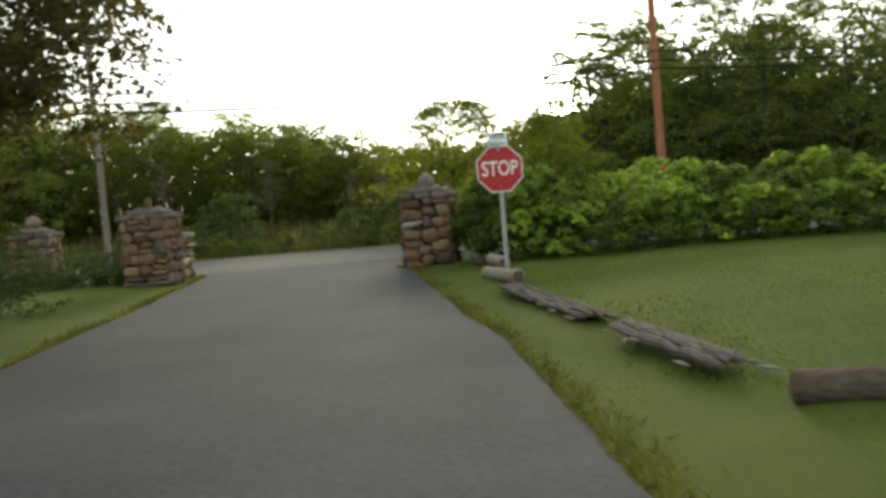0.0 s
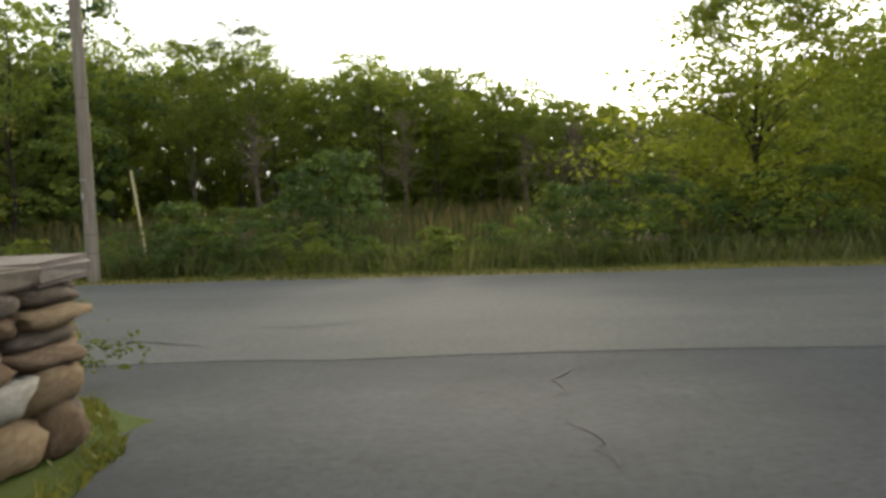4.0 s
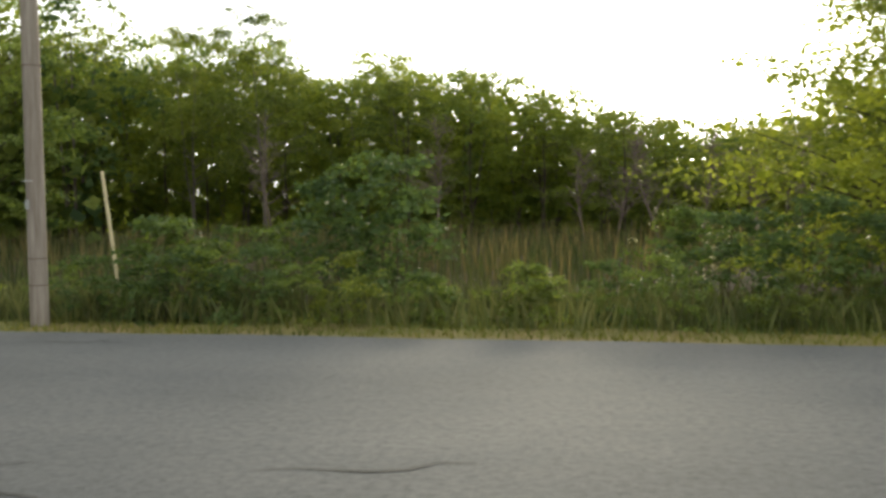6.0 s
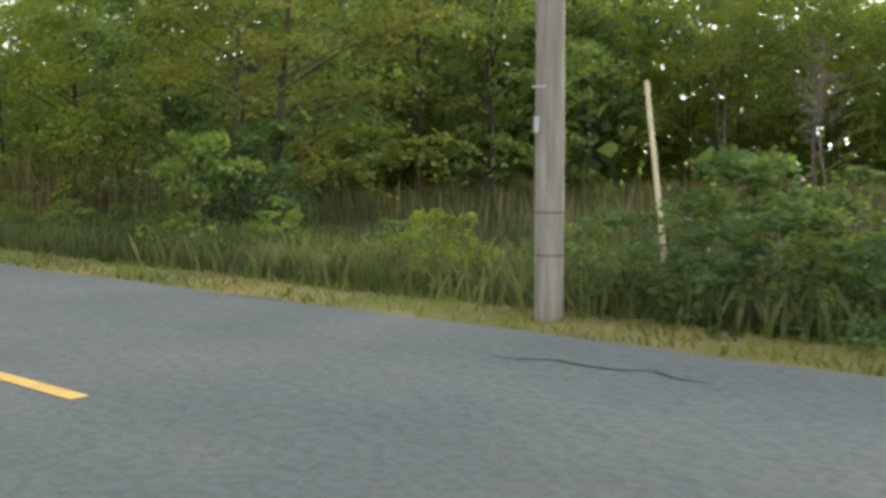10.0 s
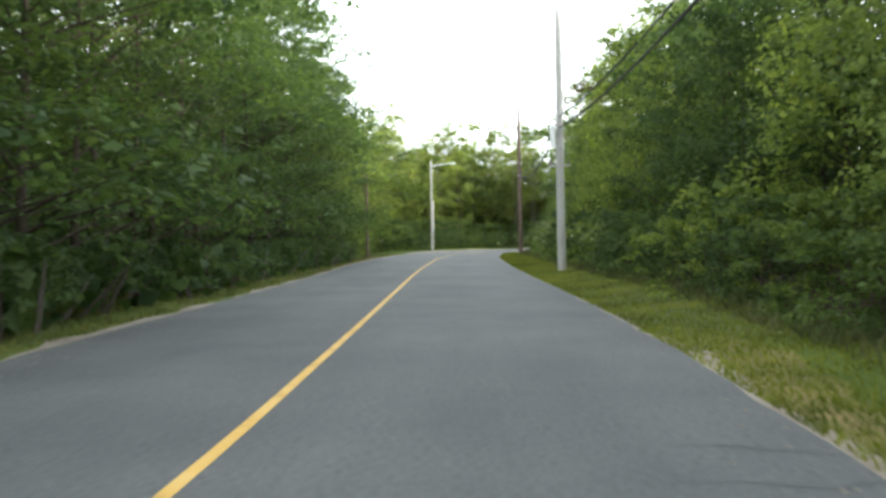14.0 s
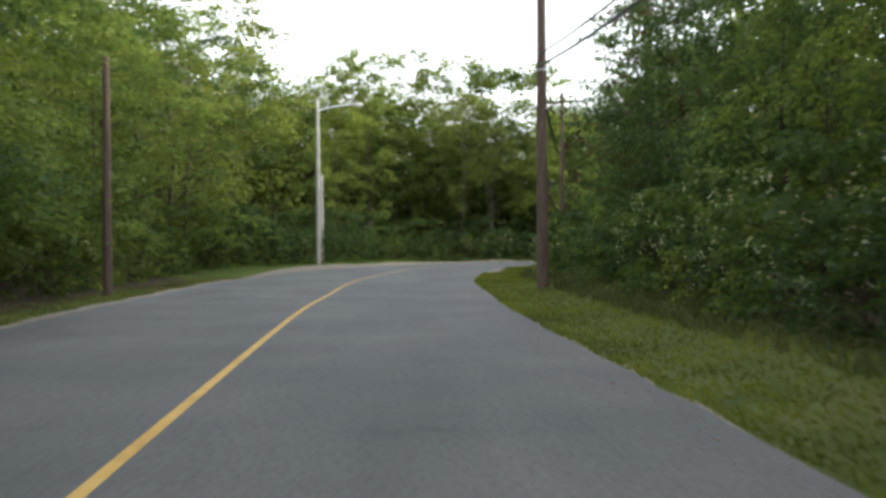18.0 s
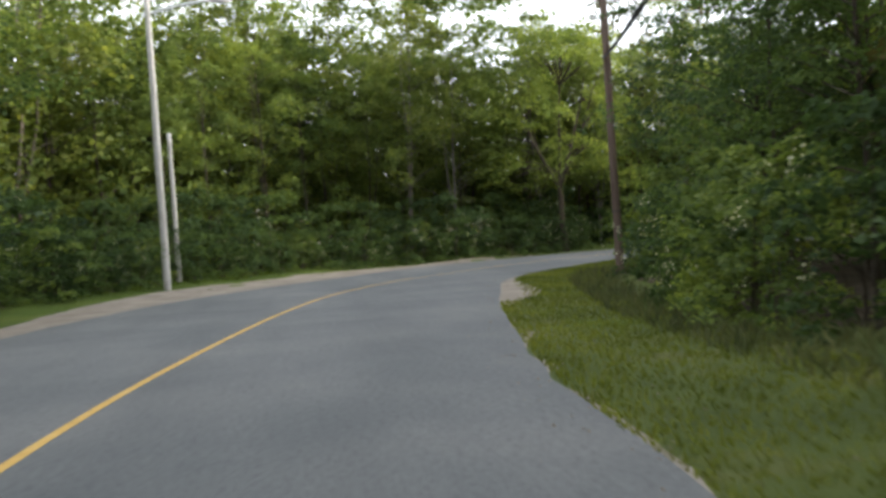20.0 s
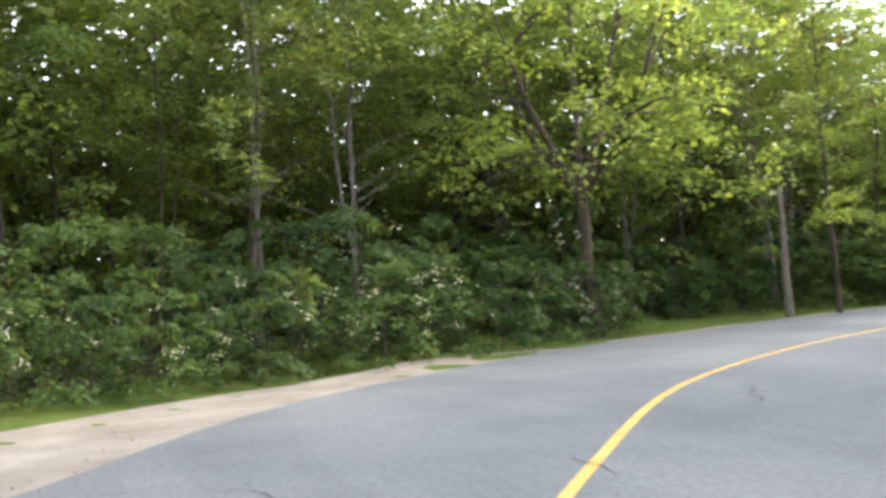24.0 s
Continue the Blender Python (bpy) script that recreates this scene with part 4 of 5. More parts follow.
spots = []
for i in range(i_out[0], i_out[-1]):
    p, s = CENTRE[i], side_way(i)
    for _ in range(26):
        o = left_half(p.x, p.y) + R.gauss(0.1, 0.35) + R.choice((0, R.uniform(0, 2.6)))
        spots.append(((p + s * o).x + R.uniform(-0.5, 0.5), (p + s * o).y + R.uniform(-0.5, 0.5)))
for i in (*i_in, *i_r):
    p, s = CENTRE[i], side_way(i)
    for _ in range(10):
        o = right_half(p.x, p.y) + R.gauss(0.05, 0.22)
        spots.append(((p - s * o).x + R.uniform(-0.5, 0.5), (p - s * o).y + R.uniform(-0.5, 0.5)))
gravel("loose pale gravel scattered along the road edge", spots, 0.016, SAND, 4)


# ---- plants ----
def leaves(centres, normals, size, jitter, g, aspect=0.55):
    """Folded four-cornered leaves as one mesh: arrays of places and upward ways."""
    n = len(centres)
    a = g.uniform(0, 2 * np.pi, n)
    nn = normals + g.normal(0, jitter, (n, 3))
    nn /= np.linalg.norm(nn, axis=1)[:, None] + 1e-9
    t = np.stack([np.cos(a), np.sin(a), np.zeros(n)], 1)
    t -= nn * (t * nn).sum(1)[:, None]
    t /= np.linalg.norm(t, axis=1)[:, None] + 1e-9
    b = np.cross(nn, t)
    s = (size * g.uniform(0.6, 1.35, n))[:, None]
    w = s * aspect * g.uniform(0.75, 1.2, n)[:, None]
    v = np.empty((n, 4, 3))
    v[:, 0] = centres - t * s * 0.5
    v[:, 1] = centres + b * w * 0.5 + nn * s * 0.1 - t * s * 0.06
    v[:, 2] = centres + t * s * 0.55 - nn * s * 0.12
    v[:, 3] = centres - b * w * 0.5 + nn * s * 0.1 - t * s * 0.06
    return v.reshape(-1, 3)


def quad_mesh(name, v, material):
    me = bpy.data.meshes.new(name)
    n = len(v)
    me.vertices.add(n)
    me.vertices.foreach_set("co", v.astype(np.float32).ravel())
    me.loops.add(n)
    me.loops.foreach_set("vertex_index", np.arange(n, dtype=np.int32))
    me.polygons.add(n // 4)
    me.polygons.foreach_set("loop_start", np.arange(0, n, 4, dtype=np.int32))
    me.update(calc_edges=True)
    me.materials.append(material)
    return me


def crown_tips(g, n, h0, h1, radius, shape, lean=(0, 0), hollow=0.35):
    """Ends of boughs within an uneven crown, and the way in which each one points."""
    t = np.minimum(g.uniform(0, 1, n) ** shape[2], g.uniform(0.86, 0.97, n))
    prof = np.interp(t, [0, 0.2, 0.5, 0.8, 1.0], [shape[0], 0.9, 1.0, 0.65, shape[1]])
    a = g.uniform(0, 2 * np.pi, n)
    lump = 1 + 0.22 * np.sin(a * 3 + g.uniform(0, 6)) + 0.18 * np.sin(a * 5 + t * 7 + g.uniform(0, 6)) + 0.12 * np.sin(t * 19 + a)
    r = radius * prof * lump * np.sqrt(g.uniform(hollow, 1, n))
    p = np.stack([r * np.cos(a) + lean[0] * t, r * np.sin(a) + lean[1] * t, h0 + (h1 - h0) * t], 1)
    way = np.stack([np.cos(a), np.sin(a), 0.25 + 0.5 * t], 1)
    return p, way


def pads(g, at, ways, size, count, leaf, flat, core=(10, 0.25), jitter=0.4, fingers=7, aspect=0.7):
    """Leaves gathered on boughs: each bough carries a domed pad of twigs with fingered edges over a close dark heart."""
    n = len(at)
    out = np.stack([ways[:, 0], ways[:, 1], np.zeros(n)], 1)
    out /= np.linalg.norm(out, axis=1)[:, None] + 1e-9
    turn = g.uniform(0, 2 * np.pi, (n, 1))
    tx, ty = g.normal(0, 0.28, (n, 1)), g.normal(0, 0.28, (n, 1))
    dome = flat * g.uniform(0.55, 1.5, (n, 1))
    twig = g.integers(0, fingers, (n, count))
    reach = (0.62 + 0.38 * np.sin(twig * 2.4 + turn * 5)) * g.uniform(0.85, 1.15, (n, count))
    rr = np.sqrt(g.uniform(0.0, 1, (n, count))) * (0.5 + 0.6 * reach)
    rr = np.where(g.uniform(0, 1, (n, count)) < 0.12, rr * 1.2, rr)
    a = turn + twig * (2 * np.pi / fingers) + g.normal(0, 0.4, (n, count)) * (1.3 - 0.6 * np.minimum(rr, 1.2))
    dx, dy = rr * np.cos(a), rr * np.sin(a)
    dz = dome * (np.sqrt(np.maximum(0.0, 1.05 - np.minimum(rr, 1.02) ** 2)) - 0.55) + g.normal(0, 1, (n, count)) * (0.2 * dome + 0.03) - 0.1 * rr ** 2 + tx * dx + ty * dy
    d = np.stack([dx, dy, dz], 2)
    d += out[:, None] * (0.35 * np.maximum(0, (d * out[:, None]).sum(2)))[..., None]
    c = at[:, None] + d * size[:, None, None]
    nrm = np.stack([dx * (0.3 + dome) - 0.6 * tx, dy * (0.3 + dome) - 0.6 * ty, 0.5 + 0.5 * np.maximum(0, 1 - rr)], 2)
    v = leaves(c.reshape(-1, 3), nrm.reshape(-1, 3), leaf, jitter, g, aspect)
    m = core[0]
    q = np.sqrt(g.uniform(0, 0.75, (n, m)))
    b = g.uniform(0, 2 * np.pi, (n, m))
    ex, ey = q * np.cos(b), q * np.sin(b)
    e = np.stack([ex, ey, dome * (np.sqrt(1.0 - q ** 2) - 0.85) + g.normal(0, 1, (n, m)) * 0.2 * dome - 0.04 + tx * ex + ty * ey], 2)
    hc = at[:, None] + e * size[:, None, None]
    hn = np.stack([ex * 0.8 - 0.6 * tx, ey * 0.8 - 0.6 * ty, np.full((n, m), 0.7)], 2)
    return np.concatenate([v, leaves(hc.reshape(-1, 3), hn.reshape(-1, 3), np.repeat(size * core[1], m), 0.5, g, 0.75)])


def limbs(bm, g, tips, h0, h1, r, lean, count, sides=6):
    """Boughs from the trunk to some of the tips."""
    pick = g.choice(len(tips), min(count, len(tips)), replace=False)
    for k in pick:
        e = Vector(tips[k])
        z = max(h0 * 0.6, e.z - 0.45 * math.hypot(e.x, e.y) - 0.1)
        f = z / h1
        s = Vector((lean[0] * f, lean[1] * f, z))
        m = s.lerp(e, 0.5) + Vector((g.normal(0, 0.1), g.normal(0, 0.1), 0.12))
        if e.z < z + 0.25 * math.hypot(e.x, e.y):
            continue
        rr = r * (1 - 0.8 * f) * 0.4
        tube(bm, [s, s.lerp(m, 0.6), m, m.lerp(e, 0.6), e], [rr, rr * 0.8, rr * 0.6, rr * 0.4, rr * 0.15], sides, False)


NOMINAL = {}


def tree_proto(seed, h, h0, radius, n, count, leaf, leaf_material, bark, trunk_r, shape=(0.5, 0.15, 1.0), pad=0.3, lean=(0.2, 0.1), boughs=22, hollow=0.35, flat=0.3, core=(10, 0.25), jitter=0.3, name="tree", label="", category="tree", group="roadside trees", forks=1, nominal=8.0):
    """A tree or shrub: n boughs with count leaves each."""
    g = np.random.default_rng(seed)
    ob = thing(name, label, category, (0, 0, -60), 0, group)
    tips, ways = crown_tips(g, n, h0, h, radius * 0.84, shape, lean, hollow)
    size = radius * pad * g.uniform(0.62, 1.3, n) * (1 - 0.42 * ((tips[:, 2] - h0) / (h - h0)) ** 2)
    bm = bmesh.new()
    for f in range(forks):
        dx, dy = (0, 0) if f == 0 else (g.normal(0, radius * 0.25), g.normal(0, radius * 0.25))
        k = 10
        pts = [((lean[0] + dx) * t + 0.16 * noise.noise(Vector((t * 3, seed, f))) * h / 8, (lean[1] + dy) * t + 0.16 * noise.noise(Vector((t * 3, seed + 5, f))) * h / 8, -0.3 + (h * 0.85 + 0.3) * t) for t in np.linspace(0, 1, k)]
        rad = [trunk_r * (1.0 - 0.3 * (f > 0)) * (1 - 0.9 * t) + trunk_r * 0.4 * math.exp(-t * 22) for t in np.linspace(0, 1, k)]
        tube(bm, pts, rad, 8, False)
    limbs(bm, g, tips, h0, h, trunk_r, lean, boughs, 5)
    part("trunk", bm, bark, ob, "", True)
    part_mesh("crown", quad_mesh("crown", pads(g, tips, ways, size, count, leaf, flat, core, jitter), leaf_material), ob)
    NOMINAL[ob["label"]] = nominal / h
    return ob


PROTOS = []


def proto(*a, **k):
    ob = tree_proto(*a, **k)
    PROTOS.append(ob)
    return ob


def plant(ob, x, y, size=1.0, wide=1.0, turn=None, label=""):
    turn = R.uniform(0, 360) if turn is None else turn
    y -= 0.42 * smooth_step(-30, -50, x)
    c = copy_thing(ob, pose(x, y, height(x, y) - 0.05, 0, 0, turn))
    size *= NOMINAL[ob["label"]]
    c.scale = (size * wide, size * wide, size)
    if label:
        c["label"] = label
    return c


NAMES = {"L": [(LEAF, "green broadleaf tree with flat layered branches"), (LEAF_OLIVE, "olive green tree with layered spreading branches"), (LEAF_DARK, "dark green roadside tree with hanging branches"), (LEAF_BRIGHT, "bright yellow-green tree with flat layered branches"), (LEAF_RUST, "broad olive tree with rusty young leaves")],
         "T": [(LEAF_OLIVE, "tall slender tree with pale trunk and open crown"), (LEAF, "tall broadleaf tree with a bare lower trunk"), (LEAF_RED, "tall tree with reddish young leaves")],
         "D": [(LEAF_DARK, "dense dark green tree clothed to the ground"), (LEAF, "dense green tree clothed to the ground"), (LEAF_BRIGHT, "bright yellow-green young tree")],
         "M": [(LEAF, "green layered tree deep in the wood"), (LEAF_OLIVE, "olive layered tree deep in the wood"), (LEAF_DARK, "dark green tree deep in the wood")],
         "S": [(LEAF_OLIVE, "tall pale-trunked tree deep in the wood"), (LEAF, "tall green tree deep in the wood"), (LEAF_RED, "tall reddish-leaved tree deep in the wood")],
         "E": [(LEAF_DARK, "dense dark tree in the second row"), (LEAF, "dense green tree in the second row"), (LEAF_BRIGHT, "bright yellow-green tree in the second row")]}
# at the roadside, with small leaves
LAYER = [proto(20 + k, 11.0, (0.8, 1.0, 1.1, 1.2, 0.9)[k], 3.6, 84, 100, 0.115, m, BARK, 0.1, (0.85, 0.2, 0.9), 0.235, (0.3 * (k - 1), 0.2), 26, 0.18, 0.28, (17, 0.18), label=lab) for k, (m, lab) in enumerate(NAMES["L"])]
TALL = [proto(30 + k, 13.0, 2.2, 3.3, 84, 98, 0.115, m, BARK_PALE if k == 0 else BARK, 0.07, (0.6, 0.32, 0.8), 0.24, (0.4, -0.3 + 0.3 * k), 30, 0.08, 0.5, (17, 0.18), 0.4, label=lab, forks=2, nominal=10.0) for k, (m, lab) in enumerate(NAMES["T"])]
DENSE = [proto(40 + k, 9.0, 0.4, 2.8, 80, 98, 0.105, m, BARK, 0.07, (0.9, 0.3, 1.0), 0.24, (0.2, 0.1), 12, 0.3, 0.6, (17, 0.19), 0.4, label=lab, nominal=7.5) for k, (m, lab) in enumerate(NAMES["D"])]
# second row, seen through the first
LAYER2 = [proto(80 + k, 11.0, 1.0 + 0.3 * k, 3.6, 60, 44, 0.18, m, BARK, 0.09, (0.85, 0.18, 0.9), 0.27, (0.3 * (k - 1), 0.2), 10, 0.15, 0.3, (9, 0.3), label=lab) for k, (m, lab) in enumerate(NAMES["M"])]
TALL2 = [proto(84 + k, 13.0, 1.6, 3.4, 60, 44, 0.18, m, BARK_PALE if k == 0 else BARK, 0.075, (0.55, 0.32, 0.8), 0.27, (0.4, -0.3 + 0.3 * k), 14, 0.1, 0.5, (9, 0.3), 0.4, label=lab, forks=2, nominal=10.0) for k, (m, lab) in enumerate(NAMES["S"])]
DENSE2 = [proto(88 + k, 9.0, 0.3, 2.9, 56, 42, 0.17, m, BARK, 0.08, (0.9, 0.25, 1.0), 0.28, (0.2, 0.1), 7, 0.3, 0.6, (9, 0.3), 0.4, label=lab, nominal=7.5) for k, (m, lab) in enumerate(NAMES["E"])]
OVER = proto(97, 5.6, 2.3, 3.0, 230, 200, 0.078, LEAF_RED, BARK, 0.1, (0.9, 0.5, 1.0), 0.2, (0.0, 0.0), 14, 0.1, 0.45, (36, 0.12), 0.5, label="dark tree with reddish leaves hanging over the drive", nominal=5.6)
SPREAD = proto(25, 5.1, 0.3, 3.3, 165, 150, 0.085, LEAF_BRIGHT, BARK, 0.08, (0.95, 0.2, 0.85), 0.26, (0.2, 0.1), 50, 0.1, 0.38, (16, 0.18), 0.3, label="bright yellow-green spreading tree with flat layers of leaves", nominal=4.8)
SHRUB = [proto(60 + k, 2.0, 0.1, 1.05, 34, 42, 0.085, m, BARK, 0.016, (0.9, 0.5, 0.9), 0.28, (0.05, 0.1), 8, 0.3, 0.65, (6, 0.4), 0.45, name="shrub", label=lab, category="shrub", group="roadside shrubs", forks=2, nominal=2.0)
         for k, (m, lab) in enumerate(((LEAF_DARK, "dark green leafy roadside shrub"), (LEAF, "green leafy shrub at the road edge"), (LEAF_BRIGHT, "bright yellow-green leafy shrub"), (LEAF_OLIVE, "olive green straggling shrub")))]
HEDGE = [proto(66 + k, 2.0, 0.08, 1.05, 38, 62, 0.105, m, BARK, 0.016, (0.95, 0.6, 0.85), 0.27, (0.05, 0.1), 8, 0.35, 0.7, (8, 0.38), 0.5, name="shrub", label=lab, category="shrub", group="hedge shrubs", forks=2, nominal=2.0)
         for k, (m, lab) in enumerate(((LEAF_VINE, "dense bright green hedge shrub with broad leaves"), (LEAF, "dense green hedge shrub overgrown with vines")))]
CLIPPED = proto(70, 2.0, 0.05, 1.0, 44, 50, 0.06, LEAF_DARK, BARK, 0.016, (1.0, 0.95, 1.0), 0.26, (0.0, 0.0), 6, 0.2, 0.5, (10, 0.36), 0.5, name="shrub", label="dark green clipped hedge shrub beside the gate", category="shrub", group="clipped hedge", forks=2, nominal=2.0)
THICKET = []  # line on the plan, height, kinds of leaf
# PALE: lighter leaf mix that puts haze into the colour of far woods
DEEP, PALE = (0, 1, 2, 2), (0, 0, 1)
FARWOOD = []  # x, y, height, width, kind of leaf (ten more: close crown of small leaves)


def spreading_tree(seed):
    """A broad roadside tree whose trunk forks at about three metres into spreading limbs."""
    g = np.random.default_rng(seed)
    ob = thing("tree", "broad green tree with a forked trunk and spreading limbs", "tree", (0, 0, -60), 0, "roadside trees")
    h, fork = 9.6, Vector((0.12, -0.1, 2.75))
    tips, ways = crown_tips(g, 150, 2.5, h, 3.6, (0.85, 0.35, 0.8), (0.2, 0.1), 0.12)
    size = 0.78 * g.uniform(0.65, 1.25, len(tips))
    bm = bmesh.new()
    tube(bm, [(0, 0, -0.3), (0.0, 0.03, 0.0), (0.05, 0.0, 0.5), (0.02, -0.06, 1.3), (0.08, -0.04, 2.1), fork], [0.2, 0.17, 0.125, 0.115, 0.112, 0.108], 12, False)
    ends = []
    for k, (a, reach, top, r) in enumerate(((200, 1.9, 5.6, 0.085), (265, 1.5, 6.4, 0.09), (95, 1.4, 7.2, 0.1), (20, 2.1, 5.4, 0.075), (145, 1.0, 8.2, 0.08))):
        way = Vector((math.cos(radians(a)), math.sin(radians(a)), 0))
        rise = Vector((0, 0, top - fork.z))
        pts = [fork - Vector((0, 0, 0.12)), fork + way * reach * 0.3 + rise * 0.22, fork + way * reach * 0.62 + rise * 0.5 + Vector((0.1, -0.08, 0)), fork + way * reach * 0.85 + rise * 0.78, fork + way * reach + rise]
        tube(bm, pts, [r, r * 0.85, r * 0.65, r * 0.42, r * 0.15], 8, False)
        ends += pts[1:4]
    for k in g.choice(len(tips), 44, replace=False):
        e = Vector(tips[k])
        s = min(ends, key=lambda p: (p - e).length + (2 if p.z > e.z else 0))
        m = s.lerp(e, 0.5) + Vector((g.normal(0, 0.1), g.normal(0, 0.1), 0.1))
        tube(bm, [s, m, e], [0.032, 0.022, 0.008], 5, False)
    part("trunk", bm, BARK, ob, "forked grey-brown trunk", True)
    part_mesh("crown", quad_mesh("crown", pads(g, tips, ways, size, 105, 0.1, 0.45, (17, 0.18), 0.4), LEAF), ob)
    NOMINAL[ob["label"]] = 1.0
    PROTOS.append(ob)
    return ob


def far_trees(label, trees, seed):
    """Woods too deep to tell tree from tree: one mesh of leaves and stems."""
    g = np.random.default_rng(seed)
    quads, index = [], []
    for x, y, h, w, k in trees:
        fine = k >= 10  # close crowns that draw the skyline
        n = int((9.0 if fine else 5.0) * h)
        tips, ways = crown_tips(g, n, h * 0.2, h * 0.98, w, (0.7, 0.42 if fine else 0.34, 0.8), (0.3, 0.1), 0.1)
        size = w * g.uniform(0.18, 0.32, n) * (1 - 0.3 * (tips[:, 2] / h) ** 2)
        v = pads(g, tips, ways, size, 32 if fine else 20, 0.125 if fine else 0.21, 0.5, (7, 0.34), 0.4)
        deep, dw = crown_tips(g, int(h * (16 if fine else 7)), h * 0.02, h * (0.88 if fine else 0.6), w * 0.66, (0.9, 0.3, 1.0), (0.3, 0.1), 0.0)
        v = np.concatenate([v, leaves(deep, dw, 0.42 if fine else 0.55, 0.7, g, 0.8)])
        quads.append(v + (x, y, height(x, y)))
        index += [k % 10] * (len(v) // 4)
        for _ in range(2):
            a = np.array([g.normal(0, 0.25), g.normal(0, 0.25), -0.2])
            b = np.array([a[0] + g.normal(0, 0.5), a[1] + g.normal(0, 0.5), h * 0.75])
            r = 0.07
            for d in ((1, 0, 0), (0, 1, 0)):
                d = np.array(d)
                quads.append(np.array([a - d * r, a + d * r, b + d * 0.02, b - d * 0.02]) + (x, y, height(x, y)))
                index.append(3)
    for pts, h, kinds in THICKET:
        # dense leaves low in the depth of the wood, where the stems stand too close to tell apart
        for (xa, ya), (xb, yb) in zip(pts, pts[1:]):
            run = math.hypot(xb - xa, yb - ya)
            n = int(run * h * 44)
            t = g.uniform(0, 1, n)
            top = h * (0.8 + 0.2 * np.sin(t * run * 1.1) * np.sin(t * run * 0.37 + 1))
            c = np.stack([xa + (xb - xa) * t + g.normal(0, 1.0, n), ya + (yb - ya) * t + g.normal(0, 1.0, n), top * g.uniform(0, 1, n) ** 0.9], 1)
            size = 0.52 - 0.24 * c[:, 2] / np.maximum(top, 0.1)
            quads.append(leaves(c, np.array([[-(yb - ya) / run, (xb - xa) / run, 0.6]]) * np.ones((n, 1)), size, 0.6, g, 0.8))
            index += [int(k) for k in g.choice(kinds, n)]
    me = quad_mesh("far_woods", np.concatenate(quads), LEAF_OLIVE)
    for m in (LEAF, LEAF_DARK, BARK_PALE, LEAF_BRIGHT):
        me.materials.append(m)
    me.polygons.foreach_set("material_index", index)
    return tagged(new("far_woods", me), label, "woods", kind="stuff")


def with_flowers(ob, seed, n, h, radius, label):
    """A flowering copy of a shrub: clusters of small white petals on its outside."""
    g = np.random.default_rng(seed)
    tips, ways = crown_tips(g, n, h * 0.25, h, radius, (0.85, 0.35, 0.9), (0.05, 0.1), 0.8)
    c = (np.repeat(tips[:, None], 8, 1) + g.normal(0, 0.06, (n, 8, 3))).reshape(-1, 3)
    new_ob = copy_thing(ob, pose(0, 0, -60))
    new_ob["label"] = label
    NOMINAL[label] = 1.0
    part_mesh("blossom", quad_mesh("blossom", leaves(c, np.repeat(ways, 8, 0), 0.036, 0.6, g, 0.8), PETAL), new_ob, "small white flower clusters")
    PROTOS.append(new_ob)
    return new_ob


FORKED = spreading_tree(77)
FLOWER = [with_flowers(SHRUB[0], 71, 16, 2.0, 1.08, "dark green shrub with small white blossoms"), with_flowers(SHRUB[1], 72, 22, 2.0, 1.08, "green wild rose shrub with white blossoms")]


def row(kinds, pts, spacing, depth, size, wide=(0.9, 1.2), start=0.0, weights=None):
    """Plants along a line, uneven in place and size; kinds may be names of far leaves."""
    pts = [Vector((*p, 0)) for p in pts]
    carry = start
    for a, b in zip(pts, pts[1:]):
        d = b - a
        side = Vector((-d.y, d.x, 0)).normalized()
        s = carry
        while s < d.length:
            p = a + d * (s / d.length) + side * R.uniform(-depth, depth)
            k = R.choices(kinds, weights)[0]
            if (p.x + 132) ** 2 + (p.y - 36.8) ** 2 < 30 and not isinstance(k, int) and k not in SHRUB and k not in FLOWER:
                s += spacing  # the street lamp stands free
                continue
            if isinstance(k, int):
                FARWOOD.append((p.x, p.y, 8.0 * R.uniform(*size), 2.8 * R.uniform(*wide), k))
            else:
                plant(k, p.x, p.y, R.uniform(*size), R.uniform(*wide))
            s += spacing * R.uniform(0.7, 1.3)
        carry = s - d.length


# marsh wood beyond the junction: lower towards the evening light
def wood(kinds, x0, x1, y, step, depth, top):
    x = x0
    while x < x1:
        yy = y + R.uniform(-depth, depth)
        h = top(x) * R.uniform(0.86, 1.1)
        k = R.choice(kinds)
        if isinstance(k, int):
            FARWOOD.append((x, yy, h, R.uniform(2.2, 3.0), k))
        else:
            plant(k, x, yy, h / 8.0, R.uniform(1.0, 1.25) * max(1.0, 6.0 / h))
        x += step * R.uniform(0.7, 1.3)


def skyline(x):
    return float(np.interp(x, [-30, -12, -3, 2.5, 7, 12, 16, 26], [8.9, 8.2, 7.0, 5.8, 4.35, 3.6, 5.4, 8.4]))


# bright leaf kinds carry the hazy glow of the marsh wood in their colour
wood([TALL[0], LAYER[3], LAYER[3], LAYER[1]], -24, 26, 60.0, 3.4, 1.0, lambda x: 0.86 * skyline(x))
wood([LAYER[3], DENSE[2], LAYER[0], DENSE[2]], -26, 26, 62.6, 2.3, 0.8, lambda x: 0.96 * skyline(x))
wood([14, 11, 14], -28, 28, 64.8, 1.6, 0.7, lambda x: 0.95 * skyline(x))
wood([14, 11], -32, 30, 67.6, 1.5, 0.8, lambda x: 1.02 * skyline(x))
row([0, 2], [(24, 64), (34, 60), (50, 58)], 2.0, 2.0, (0.8, 1.05))
